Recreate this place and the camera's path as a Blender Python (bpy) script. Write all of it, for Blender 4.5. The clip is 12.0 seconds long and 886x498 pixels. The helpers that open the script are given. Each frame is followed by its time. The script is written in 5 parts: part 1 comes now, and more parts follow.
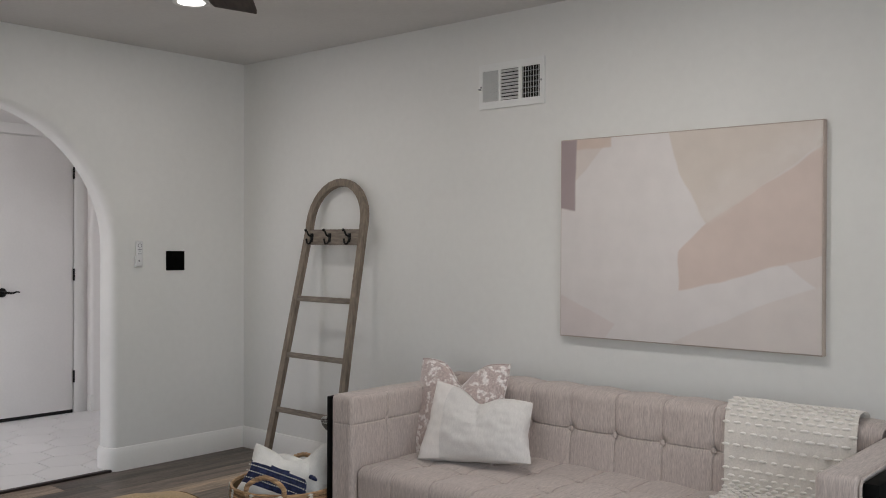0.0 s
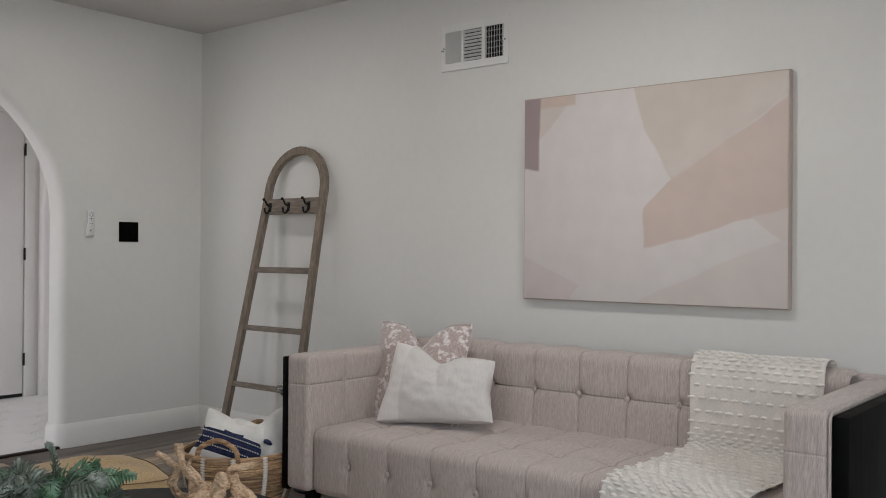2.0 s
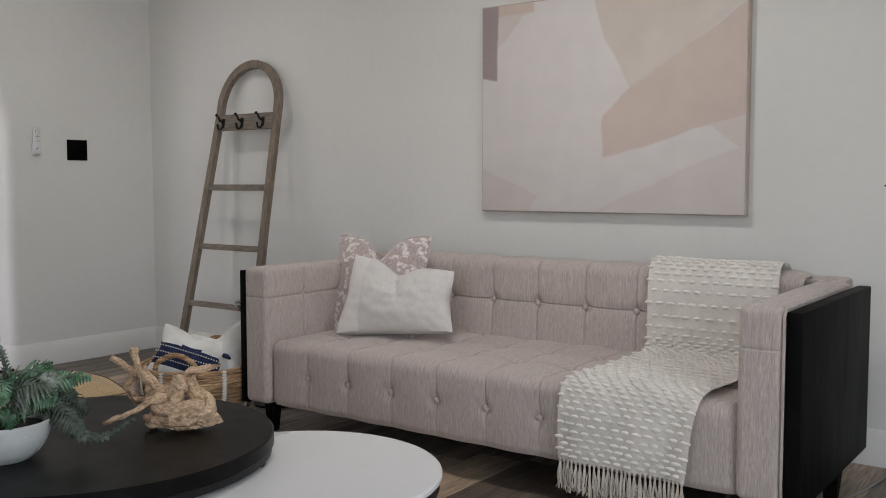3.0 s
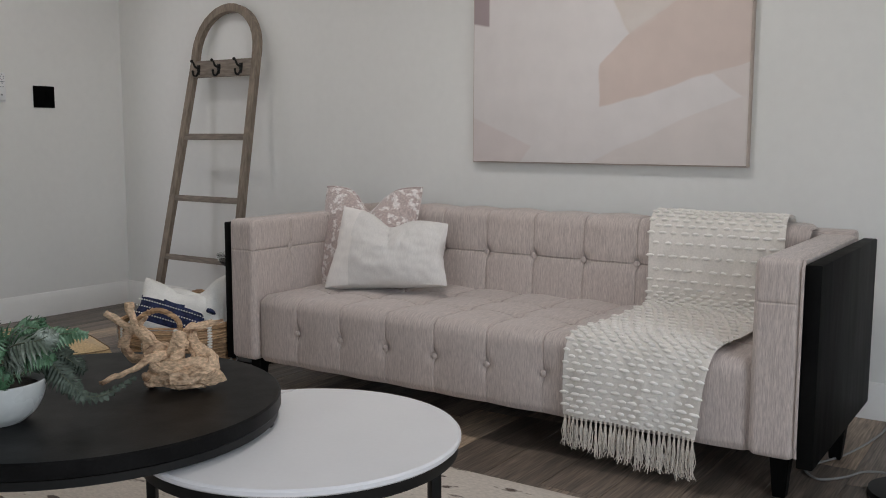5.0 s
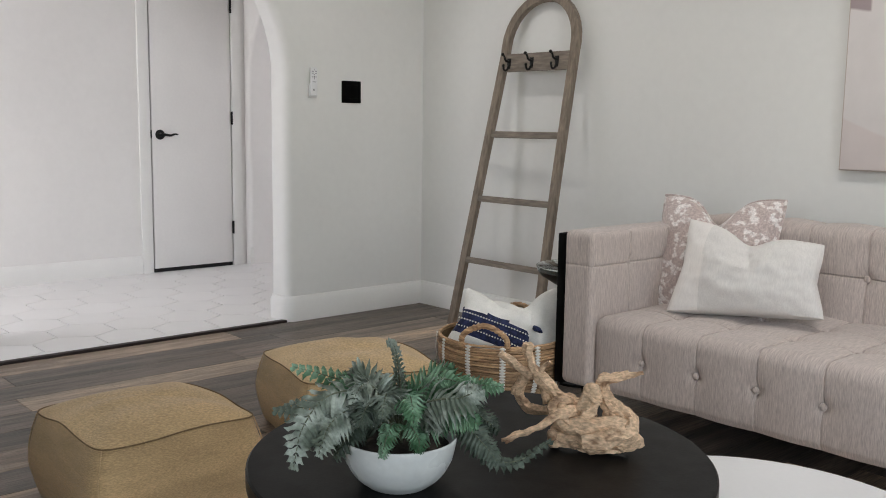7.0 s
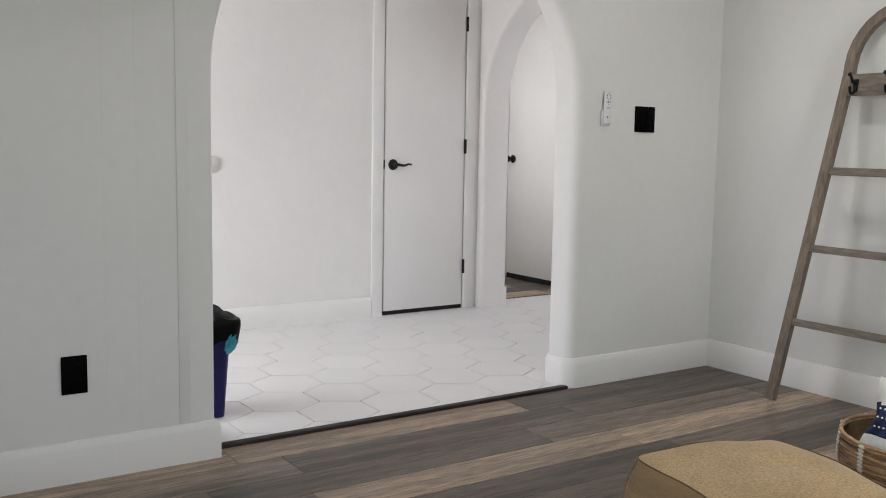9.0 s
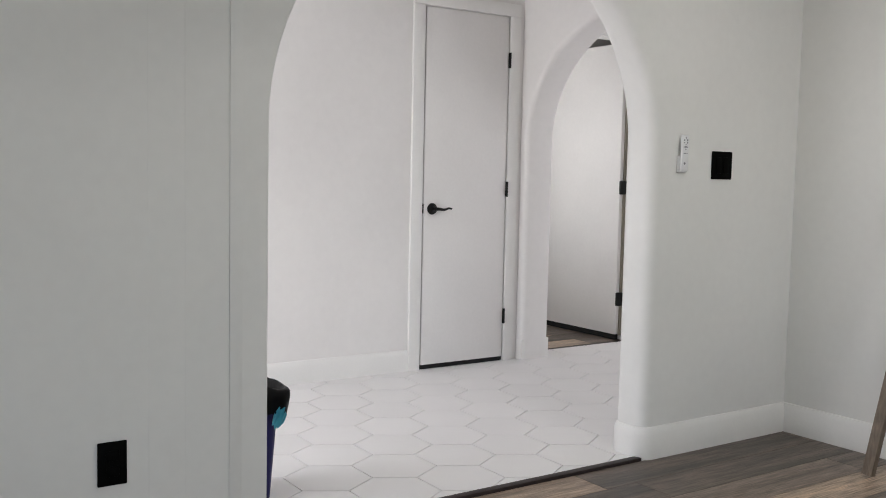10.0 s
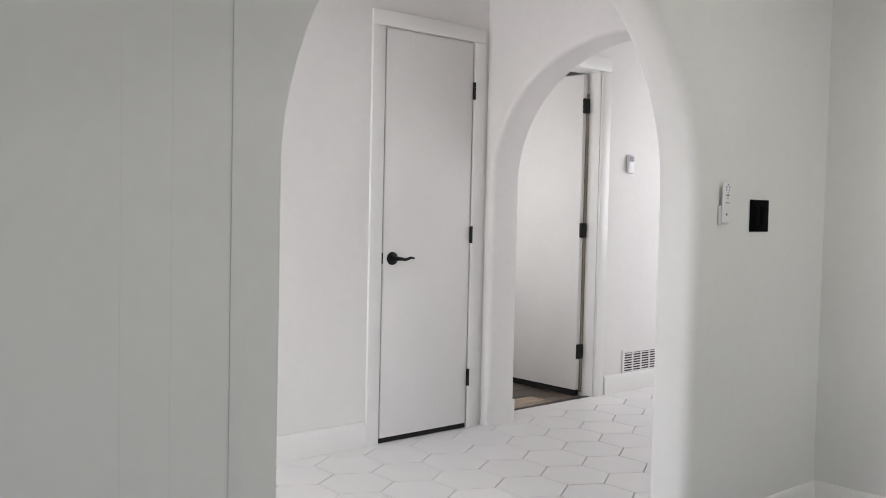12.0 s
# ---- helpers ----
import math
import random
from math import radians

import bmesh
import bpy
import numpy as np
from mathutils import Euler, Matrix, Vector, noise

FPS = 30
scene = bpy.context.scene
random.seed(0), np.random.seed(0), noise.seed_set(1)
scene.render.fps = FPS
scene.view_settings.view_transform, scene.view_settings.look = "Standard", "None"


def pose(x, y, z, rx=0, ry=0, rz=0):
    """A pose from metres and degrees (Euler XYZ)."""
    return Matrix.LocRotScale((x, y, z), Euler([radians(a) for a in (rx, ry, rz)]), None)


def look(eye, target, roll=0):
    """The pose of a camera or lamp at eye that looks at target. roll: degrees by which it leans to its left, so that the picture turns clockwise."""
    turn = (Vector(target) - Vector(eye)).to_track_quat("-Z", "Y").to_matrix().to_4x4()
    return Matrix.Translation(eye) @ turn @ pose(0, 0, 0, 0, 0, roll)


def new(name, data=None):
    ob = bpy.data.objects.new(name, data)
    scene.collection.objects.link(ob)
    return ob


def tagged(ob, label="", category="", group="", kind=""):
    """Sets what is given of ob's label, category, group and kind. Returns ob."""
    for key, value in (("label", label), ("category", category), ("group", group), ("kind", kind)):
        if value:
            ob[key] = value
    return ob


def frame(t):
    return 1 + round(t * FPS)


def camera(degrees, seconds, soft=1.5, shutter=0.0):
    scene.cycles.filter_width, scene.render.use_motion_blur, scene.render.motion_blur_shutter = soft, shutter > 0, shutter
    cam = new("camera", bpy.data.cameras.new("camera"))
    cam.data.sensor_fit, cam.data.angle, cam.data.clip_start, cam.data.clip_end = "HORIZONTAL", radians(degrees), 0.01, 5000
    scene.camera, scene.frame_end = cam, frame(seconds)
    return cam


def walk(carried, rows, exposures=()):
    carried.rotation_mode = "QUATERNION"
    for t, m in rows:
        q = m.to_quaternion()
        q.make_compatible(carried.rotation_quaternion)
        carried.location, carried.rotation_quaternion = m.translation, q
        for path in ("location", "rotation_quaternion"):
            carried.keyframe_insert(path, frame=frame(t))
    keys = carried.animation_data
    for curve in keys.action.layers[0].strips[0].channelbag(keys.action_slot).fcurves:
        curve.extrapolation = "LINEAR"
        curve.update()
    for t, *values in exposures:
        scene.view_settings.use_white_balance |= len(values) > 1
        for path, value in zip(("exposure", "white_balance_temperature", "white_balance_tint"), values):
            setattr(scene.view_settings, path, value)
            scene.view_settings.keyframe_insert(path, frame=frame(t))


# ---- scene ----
cam = camera(51.0, 12.0, soft=1.0)
PATH = [
    (0, (4.802, -3.594, 1.288), (3.488, -2.087, 1.275), 0.2),
    (0.5, (4.794, -3.571, 1.226), (3.481, -2.062, 1.219), 0.3),
    (1, (4.771, -3.566, 1.173), (3.485, -2.035, 1.173), 0.4),
    (1.5, (4.76, -3.52, 1.11), (3.503, -1.965, 1.116), 0.4),
    (2, (4.751, -3.501, 1.066), (3.493, -1.946, 1.076), 0.4),
    (2.5, (4.739, -3.483, 1.021), (3.484, -1.926, 1.036), 0.3),
    (3, (4.732, -3.476, 0.99), (3.548, -1.87, 0.849), -0.1),
    (3.2, (4.74, -3.468, 1.0), (3.585, -1.851, 0.772), -0.2),
    (4.8, (4.609, -3.446, 0.955), (3.497, -1.801, 0.716), 0.2),
    (5, (4.568, -3.459, 0.97), (3.458, -1.813, 0.732), 0.2),
    (5.5, (4.487, -3.511, 1.001), (3.398, -1.851, 0.757), 0.4),
    (6, (4.384, -3.527, 1.003), (3.281, -1.876, 0.755), 0.7),
    (6.3, (4.282, -3.497, 0.992), (3.086, -1.914, 0.74), 0.7),
    (6.5, (4.213, -3.477, 0.987), (2.935, -1.959, 0.732), 0.7),
    (7, (4.008, -3.425, 1.007), (2.532, -2.102, 0.745), 0.8),
    (7.1, (3.962, -3.431, 1.013), (2.454, -2.146, 0.748), 0.8),
    (7.5, (3.772, -3.487, 0.999), (2.173, -2.316, 0.734), 1.1),
    (7.7, (3.701, -3.517, 0.998), (2.072, -2.386, 0.738), 0.9),
    (9.3, (2.847, -3.594, 1.077), (1.197, -2.486, 0.854), 1.1),
    (9.5, (2.774, -3.603, 1.096), (1.123, -2.496, 0.871), 1.2),
    (10, (2.543, -3.597, 1.108), (0.893, -2.478, 0.953), 1.2),
    (10.5, (2.322, -3.613, 1.135), (0.675, -2.486, 1.01), 1.2),
    (11, (2.133, -3.59, 1.155), (0.494, -2.45, 1.031), 1.2),
    (11.5, (1.964, -3.561, 1.19), (0.339, -2.399, 1.093), 1.2),
    (12, (1.745, -3.558, 1.18), (0.252, -2.231, 1.092), 1.3),
]
walk(cam, [(t, look(eye, target, roll)) for t, eye, target, roll in PATH],
     [(0, -0.24, 6360, 12), (2.5, -0.26, 6360, 12), (5.5, -0.23, 6260, 12), (6.2, -0.09, 6260, 11), (6.5, 0.11, 6280, 10), (7.0, 0.16, 6340, 10), (9.5, 0.18, 6320, 10), (12, 0.17, 6320, 10)])

# ---- light ----
world = bpy.data.worlds.new("world")
scene.world = world
world.use_nodes = True
_n = world.node_tree.nodes
_sky = _n.new("ShaderNodeTexSky")
_sky.sky_type = "NISHITA"
_sky.sun_disc = False
_sky.sun_elevation = radians(40)
_sky.sun_rotation = radians(150)
world.node_tree.links.new(_sky.outputs[0], _n["Background"].inputs[0])
_n["Background"].inputs[1].default_value = 0.12


def area(name, eye, target, w, h, power, color=(1, 1, 1)):
    la = bpy.data.lights.new(name, "AREA")
    la.shape, la.size, la.size_y, la.energy, la.color = "RECTANGLE", w, h, power, color
    ob = new(name, la)
    ob.matrix_world = look(eye, target)
    return ob


sun = bpy.data.lights.new("sun", "SUN")
sun.energy, sun.angle, sun.color = 2.0, radians(0.6), (1.0, 0.95, 0.88)
new("sun", sun).matrix_world = look((4, -30, 30), (3, 0, 0))
# assumed daylight: fill lamps in openings of unseen walls, and the recessed lamp
area("daylight_fill_south", (4.5, -5.62, 1.35), (4.3, -3.0, -0.2), 2.3, 1.5, 22, (0.90, 0.97, 1.0))
area("daylight_fill_east", (6.22, -3.0, 1.35), (3.4, -3.0, -0.1), 2.0, 1.5, 41, (0.90, 0.97, 1.0))
# added fill that brightens hall, passage and far room; no known source there
area("fill_light_hall", (-0.95, -4.45, 1.4), (-0.95, 0, 1.1), 1.4, 1.6, 34, (1.0, 0.975, 0.985))
area("fill_light_passage", (-0.95, 2.95, 1.5), (-0.95, 0, 1.0), 1.2, 1.2, 20, (1.0, 0.975, 0.98))
area("fill_light_bedroom", (-2.525, -0.29, 1.4), (-2.525, 1.0, 1.1), 0.6, 1.3, 9, (1.0, 0.975, 0.96))


def recessed_lamp(x, y, power):
    la = bpy.data.lights.new("recessed_lamp_glow", "AREA")
    la.shape, la.size, la.energy, la.color = "DISK", 0.13, power, (1.0, 0.955, 0.89)
    new("recessed_lamp_glow", la).matrix_world = look((x, y, 2.392), (x, y, 0))


# ---- materials ----
def mat(name, base, rough=0.6, var=0.06, scale=3.0, fine=0.05, fscale=90.0, bump=0.1, bscale=120.0,
        metal=0.0, stretch=(1, 1, 1), second=None, mix=(0.4, 0.6), sheen=0.0, coat=0.0, piece=0.0, spec=0.5):
    m = bpy.data.materials.new(name)
    m.use_nodes = True
    nt = m.node_tree
    N, L = nt.nodes, nt.links
    p = N["Principled BSDF"]
    p.inputs["Roughness"].default_value = rough
    p.inputs["Metallic"].default_value = metal
    p.inputs["Sheen Weight"].default_value = sheen
    p.inputs["Coat Weight"].default_value = coat
    p.inputs["Specular IOR Level"].default_value = spec
    co = N.new("ShaderNodeTexCoord")
    mp = N.new("ShaderNodeMapping")
    mp.inputs["Scale"].default_value = stretch
    L.new(co.outputs["Object"], mp.inputs["Vector"])
    info = N.new("ShaderNodeObjectInfo")
    if piece:
        off = N.new("ShaderNodeMath")
        off.operation = "MULTIPLY"
        off.inputs[1].default_value = 37.0
        L.new(info.outputs["Random"], off.inputs[0])
        L.new(off.outputs[0], mp.inputs["Location"])
    n1 = N.new("ShaderNodeTexNoise")
    n1.inputs["Scale"].default_value = scale
    n1.inputs["Detail"].default_value = 4
    L.new(mp.outputs[0], n1.inputs["Vector"])
    r1 = N.new("ShaderNodeMapRange")
    r1.inputs[1].default_value, r1.inputs[2].default_value = mix
    L.new(n1.outputs[0], r1.inputs[0])
    two = second if second else tuple(c * (1 - 2 * var) for c in base)
    one = base if second else tuple(min(1, c * (1 + var)) for c in base)
    mx = N.new("ShaderNodeMix")
    mx.data_type = "RGBA"
    mx.inputs[6].default_value, mx.inputs[7].default_value = (*one, 1), (*two, 1)
    L.new(r1.outputs[0], mx.inputs[0])
    n2 = N.new("ShaderNodeTexNoise")
    n2.inputs["Scale"].default_value = fscale
    n2.inputs["Detail"].default_value = 3
    L.new(mp.outputs[0], n2.inputs["Vector"])
    r2 = N.new("ShaderNodeMapRange")
    r2.inputs[1].default_value, r2.inputs[2].default_value = 0.3, 0.7
    r2.inputs[3].default_value, r2.inputs[4].default_value = 1 - fine, 1 + fine
    L.new(n2.outputs[0], r2.inputs[0])
    mu = N.new("ShaderNodeVectorMath")
    mu.operation = "SCALE"
    L.new(mx.outputs[2], mu.inputs[0])
    L.new(r2.outputs[0], mu.inputs[3])
    out = mu.outputs[0]
    if piece:
        rp = N.new("ShaderNodeMapRange")
        rp.inputs[3].default_value, rp.inputs[4].default_value = 1 - piece, 1 + piece
        L.new(info.outputs["Random"], rp.inputs[0])
        m2 = N.new("ShaderNodeVectorMath")
        m2.operation = "SCALE"
        L.new(out, m2.inputs[0])
        L.new(rp.outputs[0], m2.inputs[3])
        out = m2.outputs[0]
    L.new(out, p.inputs["Base Color"])
    if bump:
        n3 = N.new("ShaderNodeTexNoise")
        n3.inputs["Scale"].default_value = bscale
        n3.inputs["Detail"].default_value = 3
        L.new(mp.outputs[0], n3.inputs["Vector"])
        b = N.new("ShaderNodeBump")
        b.inputs["Strength"].default_value = bump
        b.inputs["Distance"].default_value = 0.0025
        L.new(n3.outputs[0], b.inputs["Height"])
        L.new(b.outputs[0], p.inputs["Normal"])
        rr = N.new("ShaderNodeMapRange")
        rr.inputs[3].default_value, rr.inputs[4].default_value = max(0, rough - 0.07), min(1, rough + 0.07)
        L.new(n1.outputs[0], rr.inputs[0])
        L.new(rr.outputs[0], p.inputs["Roughness"])
    return m


def plank_material():
    m = mat("plank_wood", (0.285, 0.232, 0.189), 0.42, fine=0.50, fscale=15, bump=0.35, bscale=18, stretch=(14, 0.7, 14),
            scale=1.6, second=(0.126, 0.107, 0.095), mix=(0.35, 0.68), piece=0.12, spec=0.5)
    nt = m.node_tree
    N, L = nt.nodes, nt.links
    p = N["Principled BSDF"]
    src = p.inputs["Base Color"].links[0].from_socket
    info = N.new("ShaderNodeObjectInfo")
    ramp = N.new("ShaderNodeValToRGB")
    e = ramp.color_ramp.elements
    e[0].position, e[0].color = 0.0, (0.54, 0.51, 0.49, 1)
    e[1].position, e[1].color = 1.0, (1.85, 1.70, 1.48, 1)
    for pos, col in ((0.3, (0.76, 0.73, 0.70, 1)), (0.6, (1.08, 1.0, 0.93, 1)), (0.8, (1.3, 1.18, 1.03, 1))):
        k = e.new(pos)
        k.color = col
    L.new(info.outputs["Random"], ramp.inputs[0])
    mu = N.new("ShaderNodeVectorMath")
    mu.operation = "MULTIPLY"
    L.new(src, mu.inputs[0])
    L.new(ramp.outputs[0], mu.inputs[1])
    L.new(mu.outputs[0], p.inputs["Base Color"])
    return m


M_WALL = mat("wall_paint", (0.79, 0.785, 0.765), 0.62, var=0.012, scale=1.2, fine=0.012, fscale=25, bump=0.05, bscale=45)
M_HALLWALL = mat("hall_paint", (0.83, 0.81, 0.795), 0.6, var=0.012, scale=1.2, fine=0.012, fscale=25, bump=0.05, bscale=45)
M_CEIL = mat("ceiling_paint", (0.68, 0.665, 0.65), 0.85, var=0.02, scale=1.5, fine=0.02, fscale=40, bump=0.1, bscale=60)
M_TRIM = mat("trim_paint", (0.84, 0.83, 0.81), 0.38, var=0.01, scale=4, fine=0.01, bump=0.02, bscale=30)
M_DOOR = mat("door_paint", (0.82, 0.80, 0.785), 0.45, var=0.012, scale=2, fine=0.012, fscale=60, bump=0.03, bscale=50)
M_PLANK = plank_material()
M_SUB = mat("subfloor", (0.05, 0.045, 0.04), 0.9)
M_TILE = mat("hex_tile", (0.82, 0.805, 0.80), 0.34, var=0.008, scale=2.5, fine=0.006, bump=0, piece=0.012)
M_GROUT = mat("grout", (0.10, 0.092, 0.09), 0.9, var=0.3, scale=4, fine=0.1, mix=(0.3, 0.7))
M_STRIP = mat("threshold_strip", (0.035, 0.026, 0.025), 0.5, spec=0.2, fine=0.2, fscale=30, stretch=(6, 1, 6))
M_BLACK = mat("black_metal", (0.009, 0.009, 0.009), 0.45, var=0.2, fine=0.1, bump=0.04, spec=0.25)
M_SWITCH = mat("black_plastic", (0.003, 0.003, 0.003), 0.6, var=0.1, fine=0.05, bump=0, spec=0.03)
M_BLACKTOP = mat("black_tabletop", (0.0085, 0.0083, 0.0084), 0.36, var=0.15, scale=14, fine=0.25, fscale=160, bump=0.05, bscale=160, spec=0.075)
M_WHITETOP = mat("white_tabletop", (0.78, 0.77, 0.78), 0.3, var=0.01, fine=0.01, bump=0.01)
M_PANEL = mat("espresso_wood", (0.005, 0.0049, 0.0048), 0.55, var=0.2, scale=5, fine=0.2, fscale=40, bump=0.03, stretch=(1, 5, 1), spec=0.06)
M_SOFA = mat("tweed_upholstery", (0.56, 0.483, 0.446), 0.9, fine=0.22, fscale=1.0, scale=0.35, bump=0.35, bscale=1.1,
             stretch=(620, 46, 46), second=(0.45, 0.385, 0.358), mix=(0.30, 0.74), sheen=0.25, spec=0.2)
M_SOFASIDE = mat("tweed_upholstery_side", (0.56, 0.483, 0.446), 0.9, fine=0.22, fscale=1.0, scale=0.35, bump=0.35, bscale=1.1,
                 stretch=(46, 620, 46), second=(0.45, 0.385, 0.358), mix=(0.30, 0.74), sheen=0.25, spec=0.2)
M_THROW = mat("cream_knit", (0.75, 0.705, 0.655), 0.95, var=0.03, scale=14, fine=0.07, fscale=160, bump=0.3, bscale=260, sheen=0.3, spec=0.1)
# the pale second colour paints highlights of the crushed pile
M_VELVET = mat("crushed_velvet", (0.48, 0.385, 0.36), 0.5, scale=36, second=(0.78, 0.73, 0.71), mix=(0.51, 0.60), fine=0.25, fscale=150,
               bump=0.3, bscale=30, sheen=0.6, stretch=(1, 1, 1.15))
M_LINEN = mat("white_linen", (0.80, 0.76, 0.73), 0.9, fine=0.05, fscale=1, scale=0.3, stretch=(400, 400, 60), var=0.012, bump=0.08, bscale=1.2, sheen=0.2)
M_LINENBAND = mat("pale_stripe_linen", (0.70, 0.67, 0.645), 0.8, fine=0.07, fscale=1, scale=0.3, stretch=(400, 400, 60), var=0.015, bump=0.08, bscale=1.2, sheen=0.2)
M_COTTON = mat("white_cotton", (0.82, 0.80, 0.76), 0.9, var=0.04, scale=12, fine=0.05, fscale=200, bump=0.25, bscale=150)
M_NAVY = mat("navy_weave", (0.02, 0.028, 0.085), 0.9, var=0.2, scale=60, fine=0.3, fscale=300, bump=0.4, bscale=250)
M_RATTAN = mat("rattan", (0.52, 0.34, 0.19), 0.6, piece=0.28, scale=9, second=(0.24, 0.14, 0.075), mix=(0.38, 0.64), fine=0.35, fscale=60, bump=0.5, bscale=70, stretch=(1, 1, 7))
M_BOBBLE = mat("ivory_bobble", (0.83, 0.795, 0.75), 0.9, var=0.02, scale=14, fine=0.05, fscale=200, bump=0.3, bscale=300, sheen=0.3, spec=0.1)
M_FRINGE = mat("cream_fringe", (0.66, 0.60, 0.53), 0.95, var=0.05, scale=30, fine=0.15, fscale=220, bump=0.4, bscale=300, sheen=0.2, spec=0.1)
M_STITCH = mat("white_stitch", (0.82, 0.80, 0.75), 0.85, fine=0.1, bump=0.3)
M_BURLAP = mat("jute_weave", (0.57, 0.41, 0.225), 0.95, var=0.09, scale=5, fine=0.24, fscale=300, bump=1.0, bscale=280, stretch=(0.42, 0.42, 2.2), sheen=0.2, spec=0.15)
M_SEAM = mat("jute_seam", (0.20, 0.135, 0.07), 0.95, fine=0.2, bump=0.3)
M_LADDER = mat("weathered_wood", (0.25, 0.20, 0.155), 0.7, scale=2.2, second=(0.17, 0.135, 0.105), fine=0.25, fscale=7, bump=0.3, bscale=9, stretch=(14, 14, 2.4), mix=(0.35, 0.7))
M_RUNG = mat("weathered_rung", (0.235, 0.195, 0.16), 0.7, scale=2.2, second=(0.165, 0.135, 0.11), fine=0.25, fscale=7, bump=0.3, bscale=9, stretch=(2.4, 14, 14), mix=(0.35, 0.7))
# dark second colour gives mottled grain and paints shade into the folds
M_DRIFT = mat("driftwood", (0.60, 0.42, 0.275), 0.75, scale=30, second=(0.20, 0.11, 0.06), mix=(0.55, 0.70), fine=0.35, fscale=150, bump=0.6, bscale=140, stretch=(0.8, 1.1, 1.5))
M_LEAF = mat("fern_leaf", (0.06, 0.145, 0.07), 0.6, scale=26, second=(0.27, 0.42, 0.29), mix=(0.44, 0.68), fine=0.2, fscale=150, bump=0.2, bscale=120)
M_LEAF2 = mat("fern_leaf_grey", (0.12, 0.15, 0.115), 0.65, scale=26, second=(0.40, 0.45, 0.40), mix=(0.44, 0.66), fine=0.2, fscale=150, bump=0.2, bscale=120)
M_LEAF3 = mat("fern_leaf_dark", (0.03, 0.045, 0.03), 0.65, scale=30, second=(0.11, 0.14, 0.11), mix=(0.42, 0.66), fine=0.2, fscale=150, bump=0.2, bscale=120)
M_STEM = mat("fern_stem", (0.10, 0.11, 0.07), 0.7)
M_POT = mat("glazed_pot", (0.66, 0.68, 0.67), 0.28, var=0.05, scale=12, fine=0.03, bump=0.03, bscale=40)
M_SOIL = mat("soil", (0.03, 0.022, 0.016), 0.95, fine=0.4, bump=0.8, bscale=120)
M_BIRCH = mat("birch_veneer", (0.72, 0.50, 0.28), 0.32, scale=3, second=(0.60, 0.39, 0.20), fine=0.08, fscale=20, stretch=(8, 2, 8), bump=0.03, coat=0.2)
M_CUSHION = mat("grey_cushion", (0.56, 0.55, 0.56), 0.9, var=0.03, scale=6, fine=0.07, fscale=300, bump=0.2, bscale=280, sheen=0.2)
M_RUG = mat("speckled_rug", (0.56, 0.50, 0.44), 0.95, scale=20, second=(0.10, 0.075, 0.06), mix=(0.60, 0.66), fine=0.12, fscale=120, bump=0.6, bscale=180, stretch=(0.55, 1.2, 1))
M_VENT = mat("vent_enamel", (0.80, 0.80, 0.79), 0.4, var=0.01, fine=0.01, bump=0)
# near-black fill that stands in for shade in gaps and ducts
M_DARK = mat("shade_fill", (0.01, 0.01, 0.01), 0.9, bump=0)
M_BIN = mat("blue_plastic", (0.014, 0.013, 0.085), 0.45, spec=0.2, var=0.08, fine=0.05, bump=0.02)
M_BAG = mat("black_bag", (0.004, 0.004, 0.0045), 0.45, spec=0.12, var=0.2, fine=0.1, bump=0.5, bscale=25)
M_CYAN = mat("cyan_tie", (0.05, 0.34, 0.46), 0.45, var=0.1, bump=0.1)
M_REMOTE = mat("white_plastic", (0.80, 0.80, 0.81), 0.35, var=0.01, fine=0.01, bump=0)
M_GREYBTN = mat("grey_buttons", (0.25, 0.25, 0.27), 0.5, bump=0)
M_DISC = mat("pale_disc", (0.60, 0.58, 0.55), 0.6, bump=0)
M_FAN = mat("fan_blade", (0.10, 0.075, 0.065), 0.6, fine=0.25, fscale=12, stretch=(1, 9, 9), bump=0.1, bscale=30)
M_CANVAS = mat("canvas_edge", (0.56, 0.47, 0.42), 0.85, fine=0.05, bump=0.2)
M_CORD = mat("clear_cord", (0.24, 0.235, 0.23), 0.35, bump=0)
M_STEEL = mat("dull_metal", (0.30, 0.27, 0.22), 0.4, metal=0.8, bump=0)
M_LAMPGLASS = bpy.data.materials.new("lamp_diffuser")
M_LAMPGLASS.use_nodes = True
_p = M_LAMPGLASS.node_tree.nodes["Principled BSDF"]
_p.inputs["Base Color"].default_value = (0.9, 0.88, 0.84, 1)
_p.inputs["Emission Color"].default_value = (1.0, 0.95, 0.88, 1)
_p.inputs["Emission Strength"].default_value = 9.0
M_GLASS = bpy.data.materials.new("clear_glass")
M_GLASS.use_nodes = True
_p = M_GLASS.node_tree.nodes["Principled BSDF"]
_p.inputs["Base Color"].default_value = (0.88, 0.95, 0.93, 1)
_p.inputs["Roughness"].default_value = 0.03
_p.inputs["Transmission Weight"].default_value = 1.0
_p.inputs["IOR"].default_value = 1.45


# ---- building helpers ----
def chain(ob):
    return chain(ob.parent) @ ob.matrix_basis if ob.parent else ob.matrix_basis.copy()


def thing(name, label, category, m, group="", kind=""):
    ob = new(name)
    ob.empty_display_size = 0.1
    ob.matrix_basis = m
    return tagged(ob, label, category, group, kind)


def link(name, bm, material, smooth=True):
    me = bpy.data.meshes.new(name)
    bm.normal_update()
    bm.to_mesh(me)
    bm.free()
    for mm in material if isinstance(material, (list, tuple)) else (material,):
        me.materials.append(mm)
    if smooth:
        for f in me.polygons:
            f.use_smooth = True
        me.set_sharp_from_angle(angle=radians(38))
    return new(name, me)


